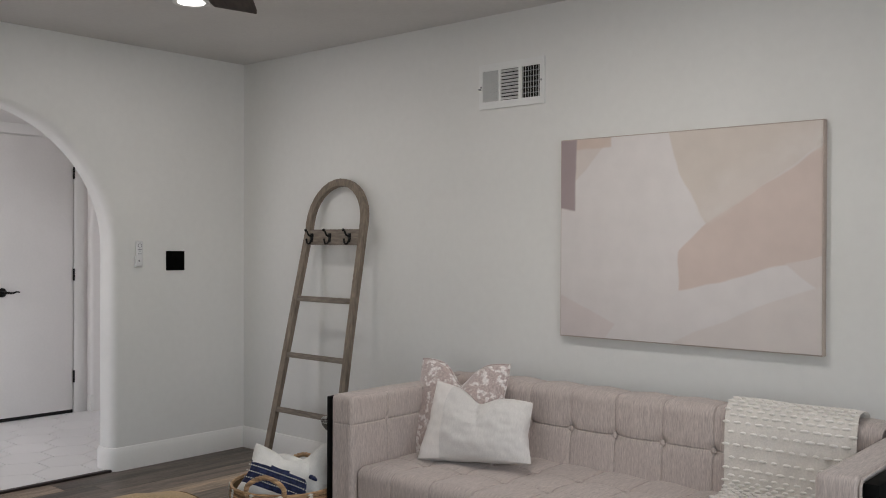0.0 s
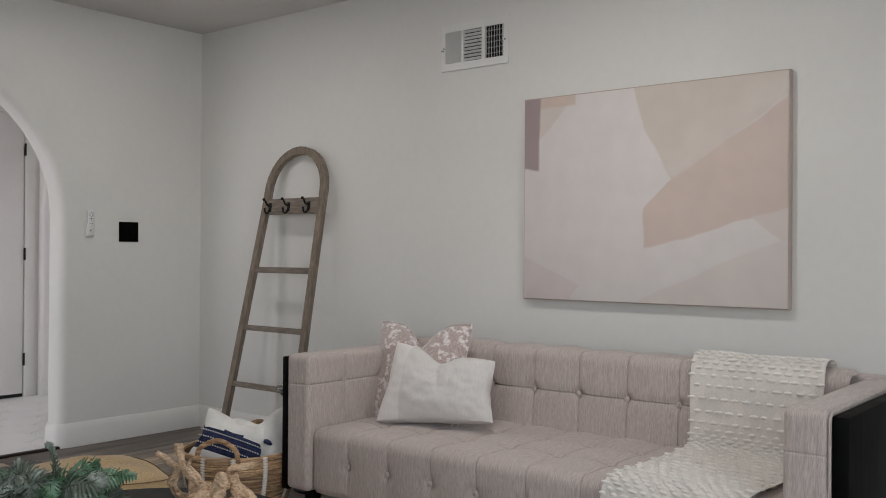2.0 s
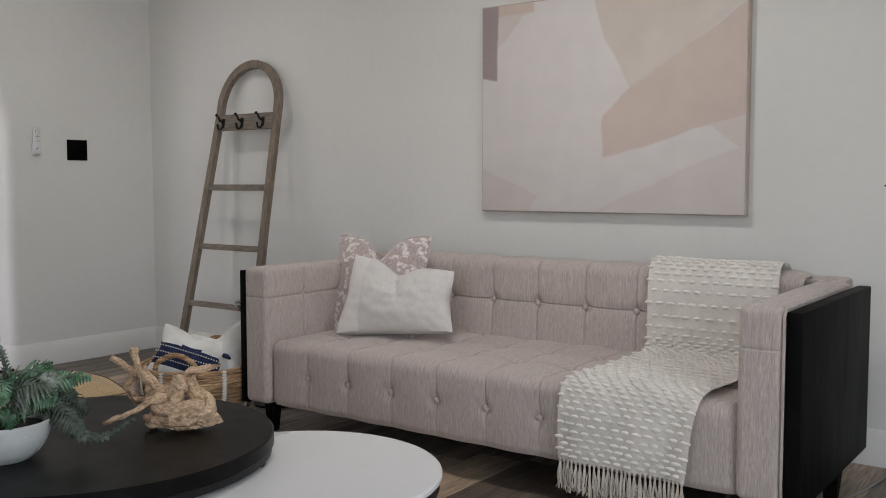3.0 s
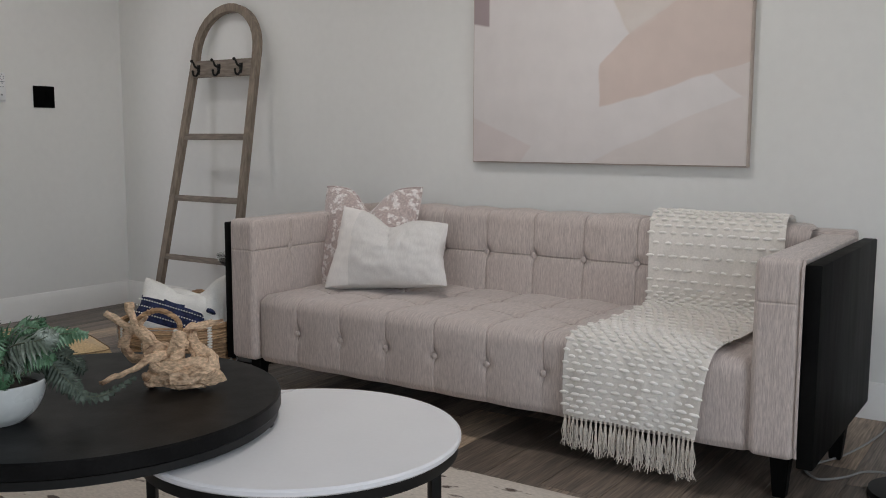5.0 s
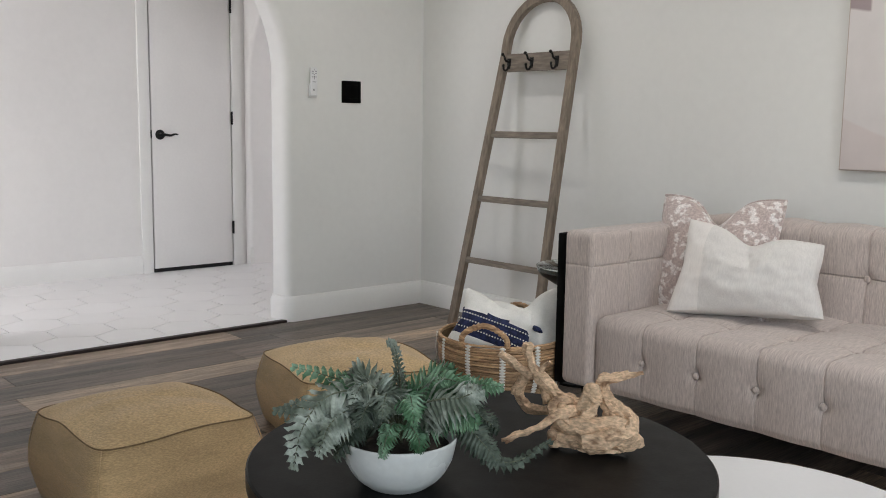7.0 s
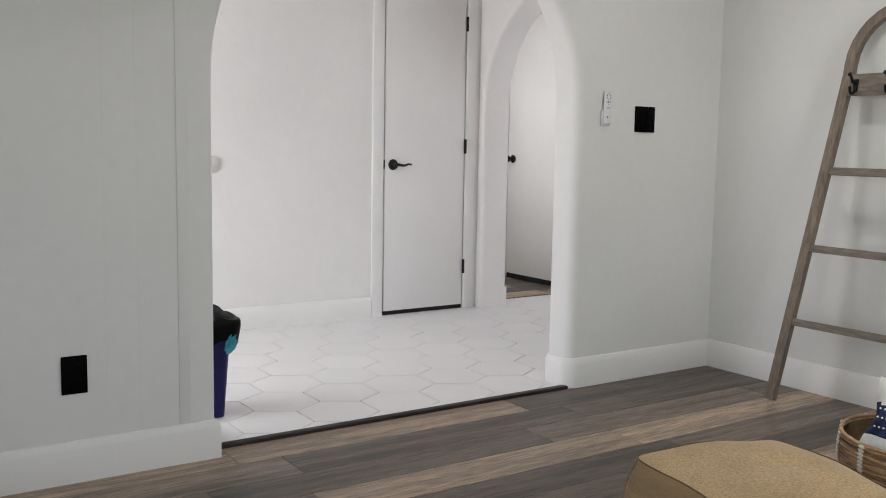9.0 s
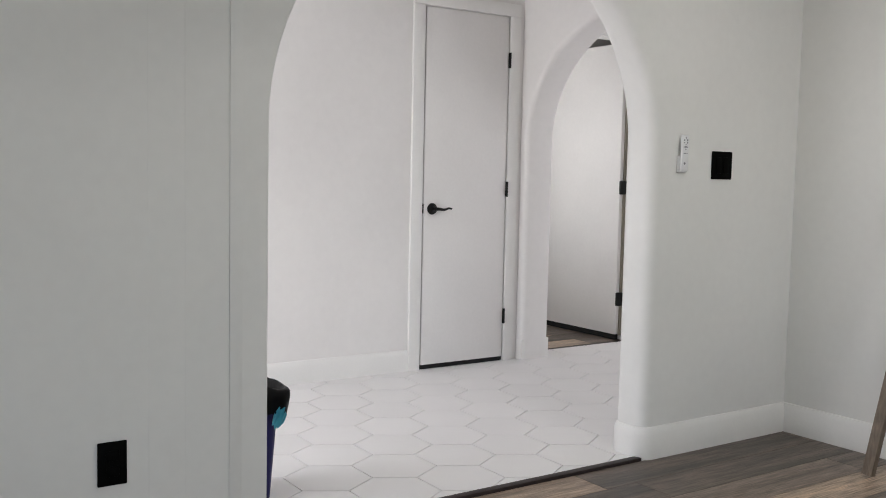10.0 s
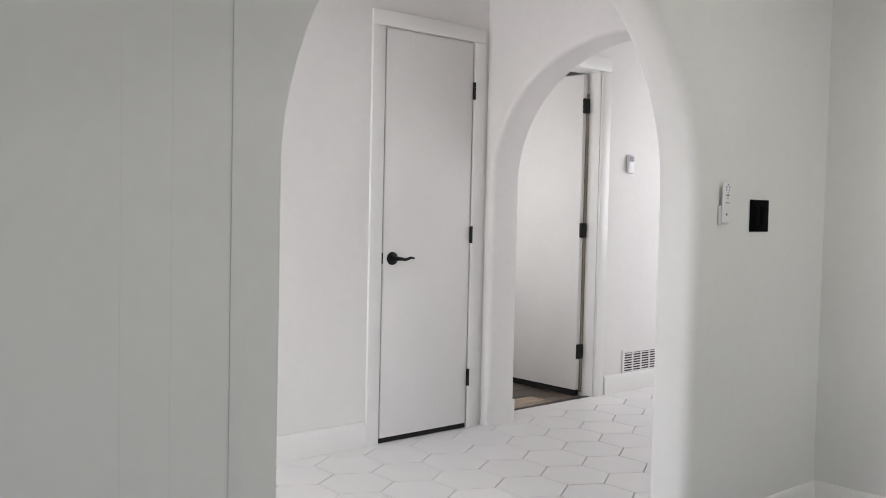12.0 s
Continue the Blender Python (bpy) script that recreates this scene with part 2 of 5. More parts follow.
def part(name, bm, material, parent, label="", local=False, smooth=True, kind=""):
    """One mesh under a thing or a part; its bmesh is in world metres unless local."""
    if not local:
        bm.transform(chain(parent).inverted())
    ob = link(name, bm, material, smooth)
    ob.parent = parent
    return tagged(ob, label, kind=kind)


def single(name, bm, material, label="", category="", group="", kind="", smooth=True):
    return tagged(link(name, bm, material, smooth), label, category, group, kind)


def box(x0, y0, z0, x1, y1, z1, bevel=0.0, seg=2, bm=None):
    b = bmesh.new()
    bmesh.ops.create_cube(b, size=1, matrix=Matrix.Translation(((x0 + x1) / 2, (y0 + y1) / 2, (z0 + z1) / 2)) @ Matrix.Diagonal((x1 - x0, y1 - y0, z1 - z0, 1)))
    if bevel:
        bmesh.ops.bevel(b, geom=b.edges[:], offset=bevel, segments=seg, profile=0.5, affect="EDGES")
    if bm is None:
        return b
    join(bm, b)
    return bm


def join(bm, other, m=None):
    if m is not None:
        other.transform(m)
    me = bpy.data.meshes.new("tmp")
    other.to_mesh(me)
    other.free()
    bm.from_mesh(me)
    bpy.data.meshes.remove(me)
    return bm


def grid(fn, nu, nv, cu=False, cv=False, bm=None):
    """A sheet of quads from fn(u, v), u and v from 0 to 1; closed round in u or v."""
    b = bm if bm is not None else bmesh.new()
    ru, rv = (nu if cu else nu + 1), (nv if cv else nv + 1)
    vs = [[b.verts.new(fn(i / nu, j / nv)) for j in range(rv)] for i in range(ru)]
    for i in range(nu):
        for j in range(nv):
            a, c = vs[i][j], vs[(i + 1) % ru][j]
            d, e = vs[(i + 1) % ru][(j + 1) % rv], vs[i][(j + 1) % rv]
            b.faces.new((a, c, d, e))
    return b


def lathe(profile, cx=0, cy=0, n=32, bm=None):
    """Turn a profile of (radius, height) about the upright through (cx, cy)."""
    k = len(profile) - 1

    def fn(u, v):
        r, z = profile[round(v * k)]
        r = max(r, 0.0004)
        return (cx + r * math.cos(2 * math.pi * u), cy + r * math.sin(2 * math.pi * u), z)
    return grid(fn, n, k, cu=True, bm=bm)


def smooth_path(pts, n):
    """A soft curve through the points, as n + 1 vectors."""
    P = [Vector(p) for p in pts]
    P = [P[0] * 2 - P[1]] + P + [P[-1] * 2 - P[-2]]
    out = []
    for i in range(n + 1):
        f = i / n * (len(P) - 3)
        k = min(int(f), len(P) - 4)
        t = f - k
        a, b, c, d = P[k:k + 4]
        out.append(0.5 * (2 * b + (c - a) * t + (2 * a - 5 * b + 4 * c - d) * t * t + (3 * b - a - 3 * c + d) * t ** 3))
    return out


def tube(path, radius, n=8, squash=1.0, rough=0.0, seed=0.0, bm=None, caps=True, up=(0, 0, 1), ridge=0.0):
    """A round bar along a path; radius is a number or a function of 0..1."""
    b = bm if bm is not None else bmesh.new()
    P = [Vector(p) for p in path]
    rings, side = [], None
    for i, p in enumerate(P):
        d = (P[min(i + 1, len(P) - 1)] - P[max(i - 1, 0)]).normalized()
        if side is None:
            side = d.cross(Vector(up))
            if side.length < 1e-3:
                side = d.cross(Vector((1, 0, 0)))
        side = (side - d * side.dot(d)).normalized()
        top = side.cross(d)
        r = radius(i / (len(P) - 1)) if callable(radius) else radius
        ring = []
        for k in range(n):
            a = 2 * math.pi * k / n
            w = side * math.cos(a) + top * math.sin(a) * squash
            q = r
            if rough:
                q *= 1 + rough * noise.noise((p + w * r) * 38 + Vector((seed, 0, 0)))
            if ridge:
                turn = a + 2.2 * i / len(P) + seed
                q *= 1 + ridge * (0.6 * math.sin(5 * turn) + 0.4 * math.sin(11 * turn + 1.3 * seed) + 0.5 * math.sin(2 * turn + 4 * i / len(P)))
            ring.append(b.verts.new(p + w * q))
        rings.append(ring)
    for r0, r1 in zip(rings, rings[1:]):
        for k in range(n):
            b.faces.new((r0[k], r0[(k + 1) % n], r1[(k + 1) % n], r1[k]))
    if caps:
        b.faces.new(rings[0][::-1])
        b.faces.new(rings[-1])
    return b


def bar(path, w, h, normal, bm=None):
    """A square bar along a path: w across, h along the given normal."""
    b = bm if bm is not None else bmesh.new()
    P = [Vector(p) for p in path]
    nn = Vector(normal).normalized()
    rings = []
    for i, p in enumerate(P):
        d = (P[min(i + 1, len(P) - 1)] - P[max(i - 1, 0)]).normalized()
        s = d.cross(nn).normalized()
        rings.append([b.verts.new(p + s * w / 2 * sx + nn * h / 2 * sy) for sx, sy in ((-1, -1), (1, -1), (1, 1), (-1, 1))])
    for r0, r1 in zip(rings, rings[1:]):
        for k in range(4):
            b.faces.new((r0[k], r0[(k + 1) % 4], r1[(k + 1) % 4], r1[k]))
    b.faces.new(rings[0][::-1])
    b.faces.new(rings[-1])
    return b


# ---- the setting ----
H = 2.405


def arched_wall(y0, y1, yc, a, z0, b, front, back, radius, H, base=0.0, flank=1.0):
    """A wall that runs from y0 to y1 with an arched opening; front, back and edge radius are functions of y."""
    pts = [(yc - a, base, (-1, 0))] + [(yc - a, base + (z0 - base) * k / 6, (-1, 0)) for k in range(1, 6)]
    for k in range(41):
        t = math.pi * (1 - k / 40)
        n = Vector((math.cos(t) / a, math.sin(t) / b)).normalized()
        # a flank below one lets the lower-y haunch stand fuller
        c = -abs(math.cos(t)) ** flank if math.cos(t) < 0 else math.cos(t)
        pts.append((yc + a * c, z0 + b * math.sin(t), (n.x, n.y)))
    pts += [(yc + a, base + (z0 - base) * k / 6, (1, 0)) for k in range(5, -1, -1)]
    bm = bmesh.new()
    rings = []
    arcs = [0, 22.5, 45, 67.5, 90]
    for side in (0, 1):
        for q in arcs if side == 0 else arcs[::-1]:
            ring = []
            for y, z, (ny, nz) in pts:
                r = radius(y)
                off = r * (1 - math.sin(radians(q)))
                dep = r * (1 - math.cos(radians(q)))
                x = front(y) - dep if side == 0 else back(y) + dep
                ring.append(bm.verts.new((x, y + ny * off, z + nz * off)))
            rings.append(ring)
    for r0, r1 in zip(rings, rings[1:]):
        for k in range(len(pts) - 1):
            bm.faces.new((r0[k], r0[k + 1], r1[k + 1], r1[k]))
    n = len(pts)
    for ring, fx, flip in ((rings[0], front, False), (rings[-1], back, True)):
        def face(*v):
            bm.faces.new(v[::-1] if flip else v)

        def at(y, z):
            return bm.verts.new((fx(y), y, z))
        # jamb sides run out level, the arch runs up
        la = [at(y0, ring[k].co.z) for k in range(7)]
        for k in range(6):
            face(ring[k + 1], ring[k], la[k], la[k + 1])
        rb = [at(y1, ring[n - 1 - k].co.z) for k in range(7)]
        for k in range(6):
            face(ring[n - 1 - k], ring[n - 2 - k], rb[k + 1], rb[k])
        tops = [at(ring[k].co.y, H) for k in range(6, n - 6)]
        for k in range(6, n - 7):
            face(ring[k + 1], ring[k], tops[k - 6], tops[k - 5])
        c0, c1 = at(y0, H), at(y1, H)
        face(ring[6], la[6], c0, tops[0])
        face(rb[6], ring[n - 7], tops[-1], c1)
    bmesh.ops.recalc_face_normals(bm, faces=bm.faces[:])
    return bm


def step_front(y):
    """The room face of the arch wall stands 7 cm further out beyond the crown of the arch."""
    t = min(1, max(0, (-1.74 - y) / 0.16))
    return 0.07 * t * t * (3 - 2 * t)


S = "structure"
floor = single("floor", box(-0.004, -5.7, -0.12, 6.3, 0.0, -0.012), M_SUB, "dark underlay below grey brown plank flooring", "floor", kind=S)
floor_hall = single("floor_hall", box(-2.0, -4.6, -0.12, -0.03, 3.1, -0.0035), M_GROUT, "grey grout bed of white hexagon tile floor", "floor", kind=S)
floor_bedroom = single("floor_bedroom", box(-3.05, -0.4, -0.12, -2.0, 2.4, -0.012), M_SUB, "underlay of plank floor in the far room", "floor", kind=S)
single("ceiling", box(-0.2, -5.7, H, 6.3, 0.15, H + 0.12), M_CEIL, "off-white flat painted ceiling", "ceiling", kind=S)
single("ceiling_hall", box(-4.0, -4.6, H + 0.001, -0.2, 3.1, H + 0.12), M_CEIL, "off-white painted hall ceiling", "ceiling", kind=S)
single("wall_north", box(-0.002, 0.0, -0.1, 6.3, 0.15, H), M_WALL, "off-white painted wall behind the sofa", "wall", kind=S)
bmw = arched_wall(-5.7, 0.15, -1.711, 0.811, 1.25, 0.77, step_front, lambda y: -0.16,
                  lambda y: 0.008 + 0.036 * min(1, max(0, (y + 2.2) / 0.9)), H, base=-0.02, flank=0.90)
wall_west = single("wall_west", bmw, M_WALL, "off-white wall with a wide rounded archway", "wall", kind=S)


def window_wall(name, m, w, h, x0, x1, z0, z1, label):
    """A wall of w by h metres with one opening, built in its own frame, x along it."""
    b = bmesh.new()
    for a in ((0, 0, x0, h), (x1, 0, w, h), (x0, 0, x1, z0), (x0, z1, x1, h)):
        box(a[0], 0, a[1], a[2], 0.15, a[3], bm=b)
    b.transform(m)
    wob = single(name, b, M_WALL, label, "wall", kind=S)
    fr = bmesh.new()
    for a in ((x0, z0, x0 + 0.06, z1), (x1 - 0.06, z0, x1, z1), (x0 + 0.06, z0, x1 - 0.06, z0 + 0.06), (x0 + 0.06, z1 - 0.06, x1 - 0.06, z1)):
        box(a[0], 0.06, a[1], a[2], 0.11, a[3], bm=fr)
    fr.transform(m)
    part("window_frame", fr, M_TRIM, wob, "white frame of an unseen, assumed window")
    return wob


# unseen south and east walls; their windows are assumed, to hold the daylight fill
window_wall("wall_south", pose(6.3, -5.7, 0, 0, 0, 180), 6.5, H, 0.6, 3.0, 0.55, 2.15, "unseen off-white wall with an assumed wide window")
window_wall("wall_east", pose(6.3, 0, 0, 0, 0, -90), 5.7, H, 1.95, 4.05, 0.55, 2.15, "unseen off-white side wall with an assumed wide window")
# unseen end walls, their windows added only to house the hall fill lamps
window_wall("wall_hall_south", pose(-0.16, -4.6, 0, 0, 0, 180), 1.85, H, 0.15, 1.65, 0.5, 2.25, "unseen white hall end wall with a window added for fill light")
window_wall("wall_hall_end", pose(-2.0, 3.1, 0), 1.85, H, 0.4, 1.6, 0.9, 2.1, "unseen white passage end wall with a window added for fill light")
single("wall_passage", box(-0.16, 0.15, -0.02, -0.02, 3.1, H), M_HALLWALL, "white painted passage wall", "wall", kind=S)

# hall wall with the closet door
b = bmesh.new()
for a in ((-4.6, 0, -0.775, H), (-0.165, 0, -0.06, H), (-0.775, 2.06, -0.165, H)):
    box(-1.98, a[0], a[1] - 0.02 * (a[1] == 0), -1.86, a[2], a[3], bm=b)
single("wall_hall", b, M_HALLWALL, "white painted hall wall round a closet door", "wall", kind=S)
single("closet_back", box(-2.5, -0.9, -0.02, -2.45, -0.062, H), M_HALLWALL, "plain closet back wall", "wall", kind=S)
# second archway, across the hall
b = arched_wall(-1.99, -0.16, -1.0, 0.80, 1.33, 0.685, lambda y: 0.06, lambda y: -0.15, lambda y: 0.03, H, base=-0.02)
b.transform(Matrix(((0, 1, 0, 0), (-1, 0, 0, 0), (0, 0, 1, 0), (0, 0, 0, 1))))
bmesh.ops.recalc_face_normals(b, faces=b.faces[:])
wall_arch_hall = single("wall_arch_hall", b, M_HALLWALL, "white wall with a rounded archway across the hall", "wall", kind=S)
# wall with the far doorway
b = bmesh.new()
for a in ((0.15, 0, 0.20, H), (1.055, 0, 3.1, H), (0.20, 2.06, 1.055, H)):
    box(-2.10, a[0], a[1] - 0.02 * (a[1] == 0), -1.98, a[2], a[3], bm=b)
single("wall_bedroom_door", b, M_HALLWALL, "off-white wall beside an open doorway", "wall", kind=S)
b = bmesh.new()
box(-3.05, -0.4, -0.02, -2.95, 2.4, H, bm=b)
box(-2.95, 2.3, -0.02, -2.1, 2.4, H, bm=b)
single("wall_bedroom", b, M_WALL, "plain walls of the far room", "wall", kind=S)
# this window is added for the far room's fill lamp
window_wall("wall_bedroom_south", pose(-2.1, -0.3, 0, 0, 0, 180), 0.85, H, 0.10, 0.75, 0.7, 2.1, "unseen plain far room wall with a window added for fill light")


def baseboard_run(path, inward, h=0.13, t=0.016):
    """A moulded skirting along floor points, proud on the given side (+1 is to the left of its run)."""
    bm = bmesh.new()
    prof = ((0, 0), (t, 0), (t, h * 0.80), (t * 0.75, h * 0.86), (t * 0.62, h * 0.93), (t * 0.35, h * 0.985), (0, h))
    P = []
    for p in path:
        if not P or (Vector(p) - P[-1]).length > 1e-4:
            P.append(Vector(p))
    rings = []
    for i, p in enumerate(P):
        dirs = []
        if i > 0:
            dirs.append((P[i] - P[i - 1]).normalized())
        if i < len(P) - 1:
            dirs.append((P[i + 1] - P[i]).normalized())
        ns = [Vector((-d.y, d.x)) * inward for d in dirs]
        nn = sum(ns, Vector((0, 0))).normalized()
        nn = nn / max(0.3, nn.dot(ns[0]))
        rings.append([bm.verts.new((p.x + nn.x * o, p.y + nn.y * o, z)) for o, z in prof])
    for r0, r1 in zip(rings, rings[1:]):
        for k in range(len(prof)):
            bm.faces.new((r0[k], r0[(k + 1) % len(prof)], r1[(k + 1) % len(prof)], r1[k]))
    bm.faces.new(rings[0])
    bm.faces.new(rings[-1][::-1])
    bmesh.ops.recalc_face_normals(bm, faces=bm.faces[:])
    return bm


def rounded(cx, cy, r, a0, a1, n=4):
    return [(cx + r * math.cos(radians(a0 + (a1 - a0) * k / n)), cy + r * math.sin(radians(a0 + (a1 - a0) * k / n))) for k in range(n + 1)]


BB = "white painted moulded baseboard along the wall"
single("baseboard", baseboard_run([(6.3, -0.001), (0.001, -0.001), (0.001, -0.85)] + rounded(-0.052, -0.85, 0.053, 0, -90)
                                  + [(-0.108, -0.903)] + rounded(-0.108, -0.85, 0.053, -90, -180) + [(-0.161, 0.10)], 1), M_TRIM, BB, "baseboard", kind=S)
single("baseboard", baseboard_run([(-0.161, -4.5), (-0.161, -2.522), (0.071, -2.522), (0.071, -5.7)], 1), M_TRIM, BB, "baseboard", kind=S)
single("baseboard", baseboard_run([(-1.859, -0.845), (-1.859, -4.6)], 1), M_TRIM, BB, "baseboard", kind=S)
single("baseboard", baseboard_run([(-1.979, 3.1), (-1.979, 1.150)], 1), M_TRIM, BB, "baseboard", kind=S)
single("baseboard", baseboard_run([(-1.98, 0.151), (-1.801, 0.151), (-1.801, -0.061), (-1.86, -0.061)], -1), M_TRIM, BB, "baseboard", kind=S)
single("baseboard", baseboard_run([(-2.949, 2.3), (-2.949, -0.3)], 1), M_TRIM, BB, "baseboard", kind=S)
# flat batten and two faint joints on the panelled side of the arch
b = box(0.069, -2.640, 0.131, 0.0735, -2.603, H, bevel=0.001)
single("trim", b, M_WALL, "narrow painted wall batten beside the archway", "trim", kind=S)
for y in (-2.765, -2.865, -3.35):
    single("trim", box(0.069, y - 0.0015, 0.131, 0.0704, y + 0.0015, H), M_WALL, "faint painted joint of the panelled wall", "trim", kind=S)
single("threshold_strip", box(-0.03, -2.522, -0.012, 0.004, -0.90, 0.012, bevel=0.004), M_STRIP, "dark brown wood threshold strip under the archway", "threshold", kind=S)
single("threshold_strip", box(-2.03, 0.20, -0.012, -1.985, 1.055, 0.006, bevel=0.003), M_STRIP, "dark threshold strip in the far doorway", "threshold", kind=S)


# ---- doors, switches and vents ----
def casing(x, y0, y1, top, w, t, face):
    """A flat door casing round an opening in a wall of fixed x; face is +1 towards +x."""
    bm = bmesh.new()
    xa, xb = sorted((x, x + t * face))
    box(xa, y0 - w, 0.0, xb, y0, top, 0.004, bm=bm)
    box(xa, y1, 0.0, xb, y1 + w, top, 0.004, bm=bm)
    box(xa, y0 - w, top, xb, y1 + w, top + w, 0.004, bm=bm)
    return bm


def lever_handle(parent, x, y, z, length):
    hd = part("handle", lathe([(0.0, 0), (0.031, 0), (0.033, 0.004), (0.031, 0.010), (0.012, 0.014), (0.011, 0.045), (0.0, 0.046)]), M_BLACK, parent, "curved black lever handle", local=True)
    hd.matrix_basis = pose(x, y, z, 0, 90, 0)
    pts = smooth_path([(0, 0, 0.040), (0, 0.02, 0.044), (-0.004, 0.055, 0.046), (0.004, 0.085, 0.045), (0.001, length, 0.044)], 16)
    part("lever", tube([(-p.x, p.y, p.z) for p in pts], lambda t: 0.0105 * (1 - 0.55 * t), 8), M_BLACK, hd, local=True)
    return hd


def hinge(parent, x, y, z, w=0.014, h=0.09):
    b = box(x - 0.004, y - w / 2, z - h / 2, x + 0.006, y + w / 2, z + h / 2, 0.003)
    tube([(x + 0.006, y, z - h / 2), (x + 0.006, y, z + h / 2)], 0.006, 8, bm=b)
    return part("hinge", b, M_BLACK, parent, "black metal hinge")


door = thing("door_1", "closed white flush closet door with black lever", "door", pose(-1.85, -0.47, 0), kind=S)
part("door_leaf", box(-1.885, -0.757, 0.034, -1.848, -0.180, 2.046, 0.002), M_DOOR, door)
part("door_frame", casing(-1.86, -0.768, -0.170, 2.056, 0.075, 0.018, 1), M_TRIM, door, "white door casing")
jb = box(-1.975, -0.775, 0.0, -1.861, -0.762, 2.06)
box(-1.975, -0.176, 0.0, -1.861, -0.165, 2.06, bm=jb)
box(-1.975, -0.762, 2.048, -1.861, -0.176, 2.06, bm=jb)
part("jamb", jb, M_TRIM, door)
# a dark box stands in for the shade below the leaf
part("gap_shadow", box(-1.975, -0.760, 0.0085, -1.853, -0.177, 0.033), M_DARK, door, "dark filler for the shade under the door")
lever_handle(door, 0.002, -0.232, 0.926, 0.108)
for z in (1.80, 1.042, 0.28):
    hinge(door, -1.846, -0.172, z)
part("latch", box(-1.862, -0.7605, 0.90, -1.8475, -0.7575, 0.955), M_BLACK, door)

door = thing("door_2", "white flush door standing open into a far room", "door", pose(-2.06, 1.015, 0), kind=S)
part("door_leaf", box(-2.895, 0.990, 0.04, -2.075, 1.027, 2.04, 0.002), M_DOOR, door)
part("door_frame", casing(-1.98, 0.21, 1.047, 2.056, 0.085, 0.016, 1), M_TRIM, door, "white door casing")
jb = box(-2.10, 0.20, 0.0, -1.981, 0.212, 2.06)
box(-2.10, 1.043, 0.0, -1.981, 1.055, 2.06, bm=jb)
box(-2.10, 0.212, 2.048, -1.981, 1.043, 2.06, bm=jb)
part("jamb", jb, M_TRIM, door)
# dark box again, in place of the shade under this leaf
part("gap_shadow", box(-2.885, 0.995, 0.002, -2.08, 1.025, 0.039), M_DARK, door, "dark filler for the shade under the door")
part("hinge_gap", box(-2.074, 1.020, 0.03, -2.066, 1.042, 1.92), M_STEEL, door, "dull metal strip at the hinge side")
for z in (1.842, 1.059, 0.287):
    part("hinge", box(-2.075, 0.983, z - 0.047, -2.058, 1.041, z + 0.047, 0.006), M_BLACK, door, "black metal hinge")
kb = lathe([(0.0, 0), (0.030, 0), (0.032, 0.006), (0.013, 0.014), (0.013, 0.040), (0.024, 0.046), (0.027, 0.060), (0.020, 0.074), (0.0, 0.078)])
kn = part("door_knob", kb, M_BLACK, door, "round black door knob", local=True)
kn.matrix_basis = chain(door).inverted() @ pose(-2.828, 0.989, 0.95, 90, 0, 0)


def wall_plate(name, label, category, m, w, h, rockers, kind=""):
    """A plate in the x-z plane, facing -y."""
    t = thing(name, label, category, m, kind=kind)
    part("plate", box(-w / 2, -0.006, -h / 2, w / 2, 0, h / 2, 0.0025), M_SWITCH, t, local=True)
    for k in range(rockers):
        x = (k - (rockers - 1) / 2) * 0.046
        part("rocker", box(x - 0.0165, -0.009, -0.033, x + 0.0165, -0.0055, 0.033, 0.0015), M_SWITCH, t, local=True)
    return t


wall_plate("light_switch", "black two-gang light switch plate on the wall", "light switch", pose(0.001, -0.4975, 1.178, 0, 0, 90), 0.123, 0.114, 2)
wall_plate("light_switch", "black single light switch plate in the far room", "light switch", pose(-2.949, 0.93, 1.25, 0, 0, 90), 0.076, 0.118, 1)
t = wall_plate("wall_outlet", "black wall outlet plate low beside the archway", "wall outlet", pose(0.071, -2.963, 0.335, 0, 0, 90), 0.076, 0.118, 0)
for z in (-0.021, 0.021):
    part("socket", box(-0.017, -0.0085, z - 0.014, 0.017, -0.0055, z + 0.014, 0.002), M_SWITCH, t, local=True)
t = wall_plate("wall_outlet", "black wall outlet plate behind the ladder", "wall outlet", pose(1.14, -0.001, 0.375, 0, 0, 0), 0.116, 0.074, 0)
for x in (-0.021, 0.021):
    part("socket", box(x - 0.014, -0.0085, -0.017, x + 0.014, -0.0055, 0.017, 0.002), M_BLACK, t, local=True)

t = thing("remote_control", "white remote control in a wall holder", "remote control", pose(0.001, -0.742, 1.150, 0, 0, 90))
part("holder", box(-0.024, -0.012, -0.006, 0.024, 0, 0.06, 0.003), M_REMOTE, t, local=True)
rbody = part("body", box(-0.020, -0.024, 0.0, 0.020, -0.0125, 0.142, 0.005, 3), M_REMOTE, t, local=True)
for bx, bz, r in ((0, .131, .003), (-.009, .122, .0035), (.009, .122, .0035), (-.009, .112, .003), (.009, .112, .003), (0, .095, .0045), (-.010, .095, .0025), (.010, .095, .0025),
                  (0, .105, .0025), (0, .085, .0025), (-.008, .070, .0025), (0, .070, .0025), (.008, .070, .0025), (-.004, .030, .005)):
    b = lathe([(r, 0), (r, 0.0012), (0, 0.0014)], n=10)
    b.transform(pose(bx, -0.0238, bz, 90, 0, 0))
    part("button", b, M_GREYBTN, rbody, local=True)

t = thing("wall_stop", "round pale plastic disc on the hall wall", "door stop", pose(-1.859, -1.819, 0.925, 0, 90, 0))
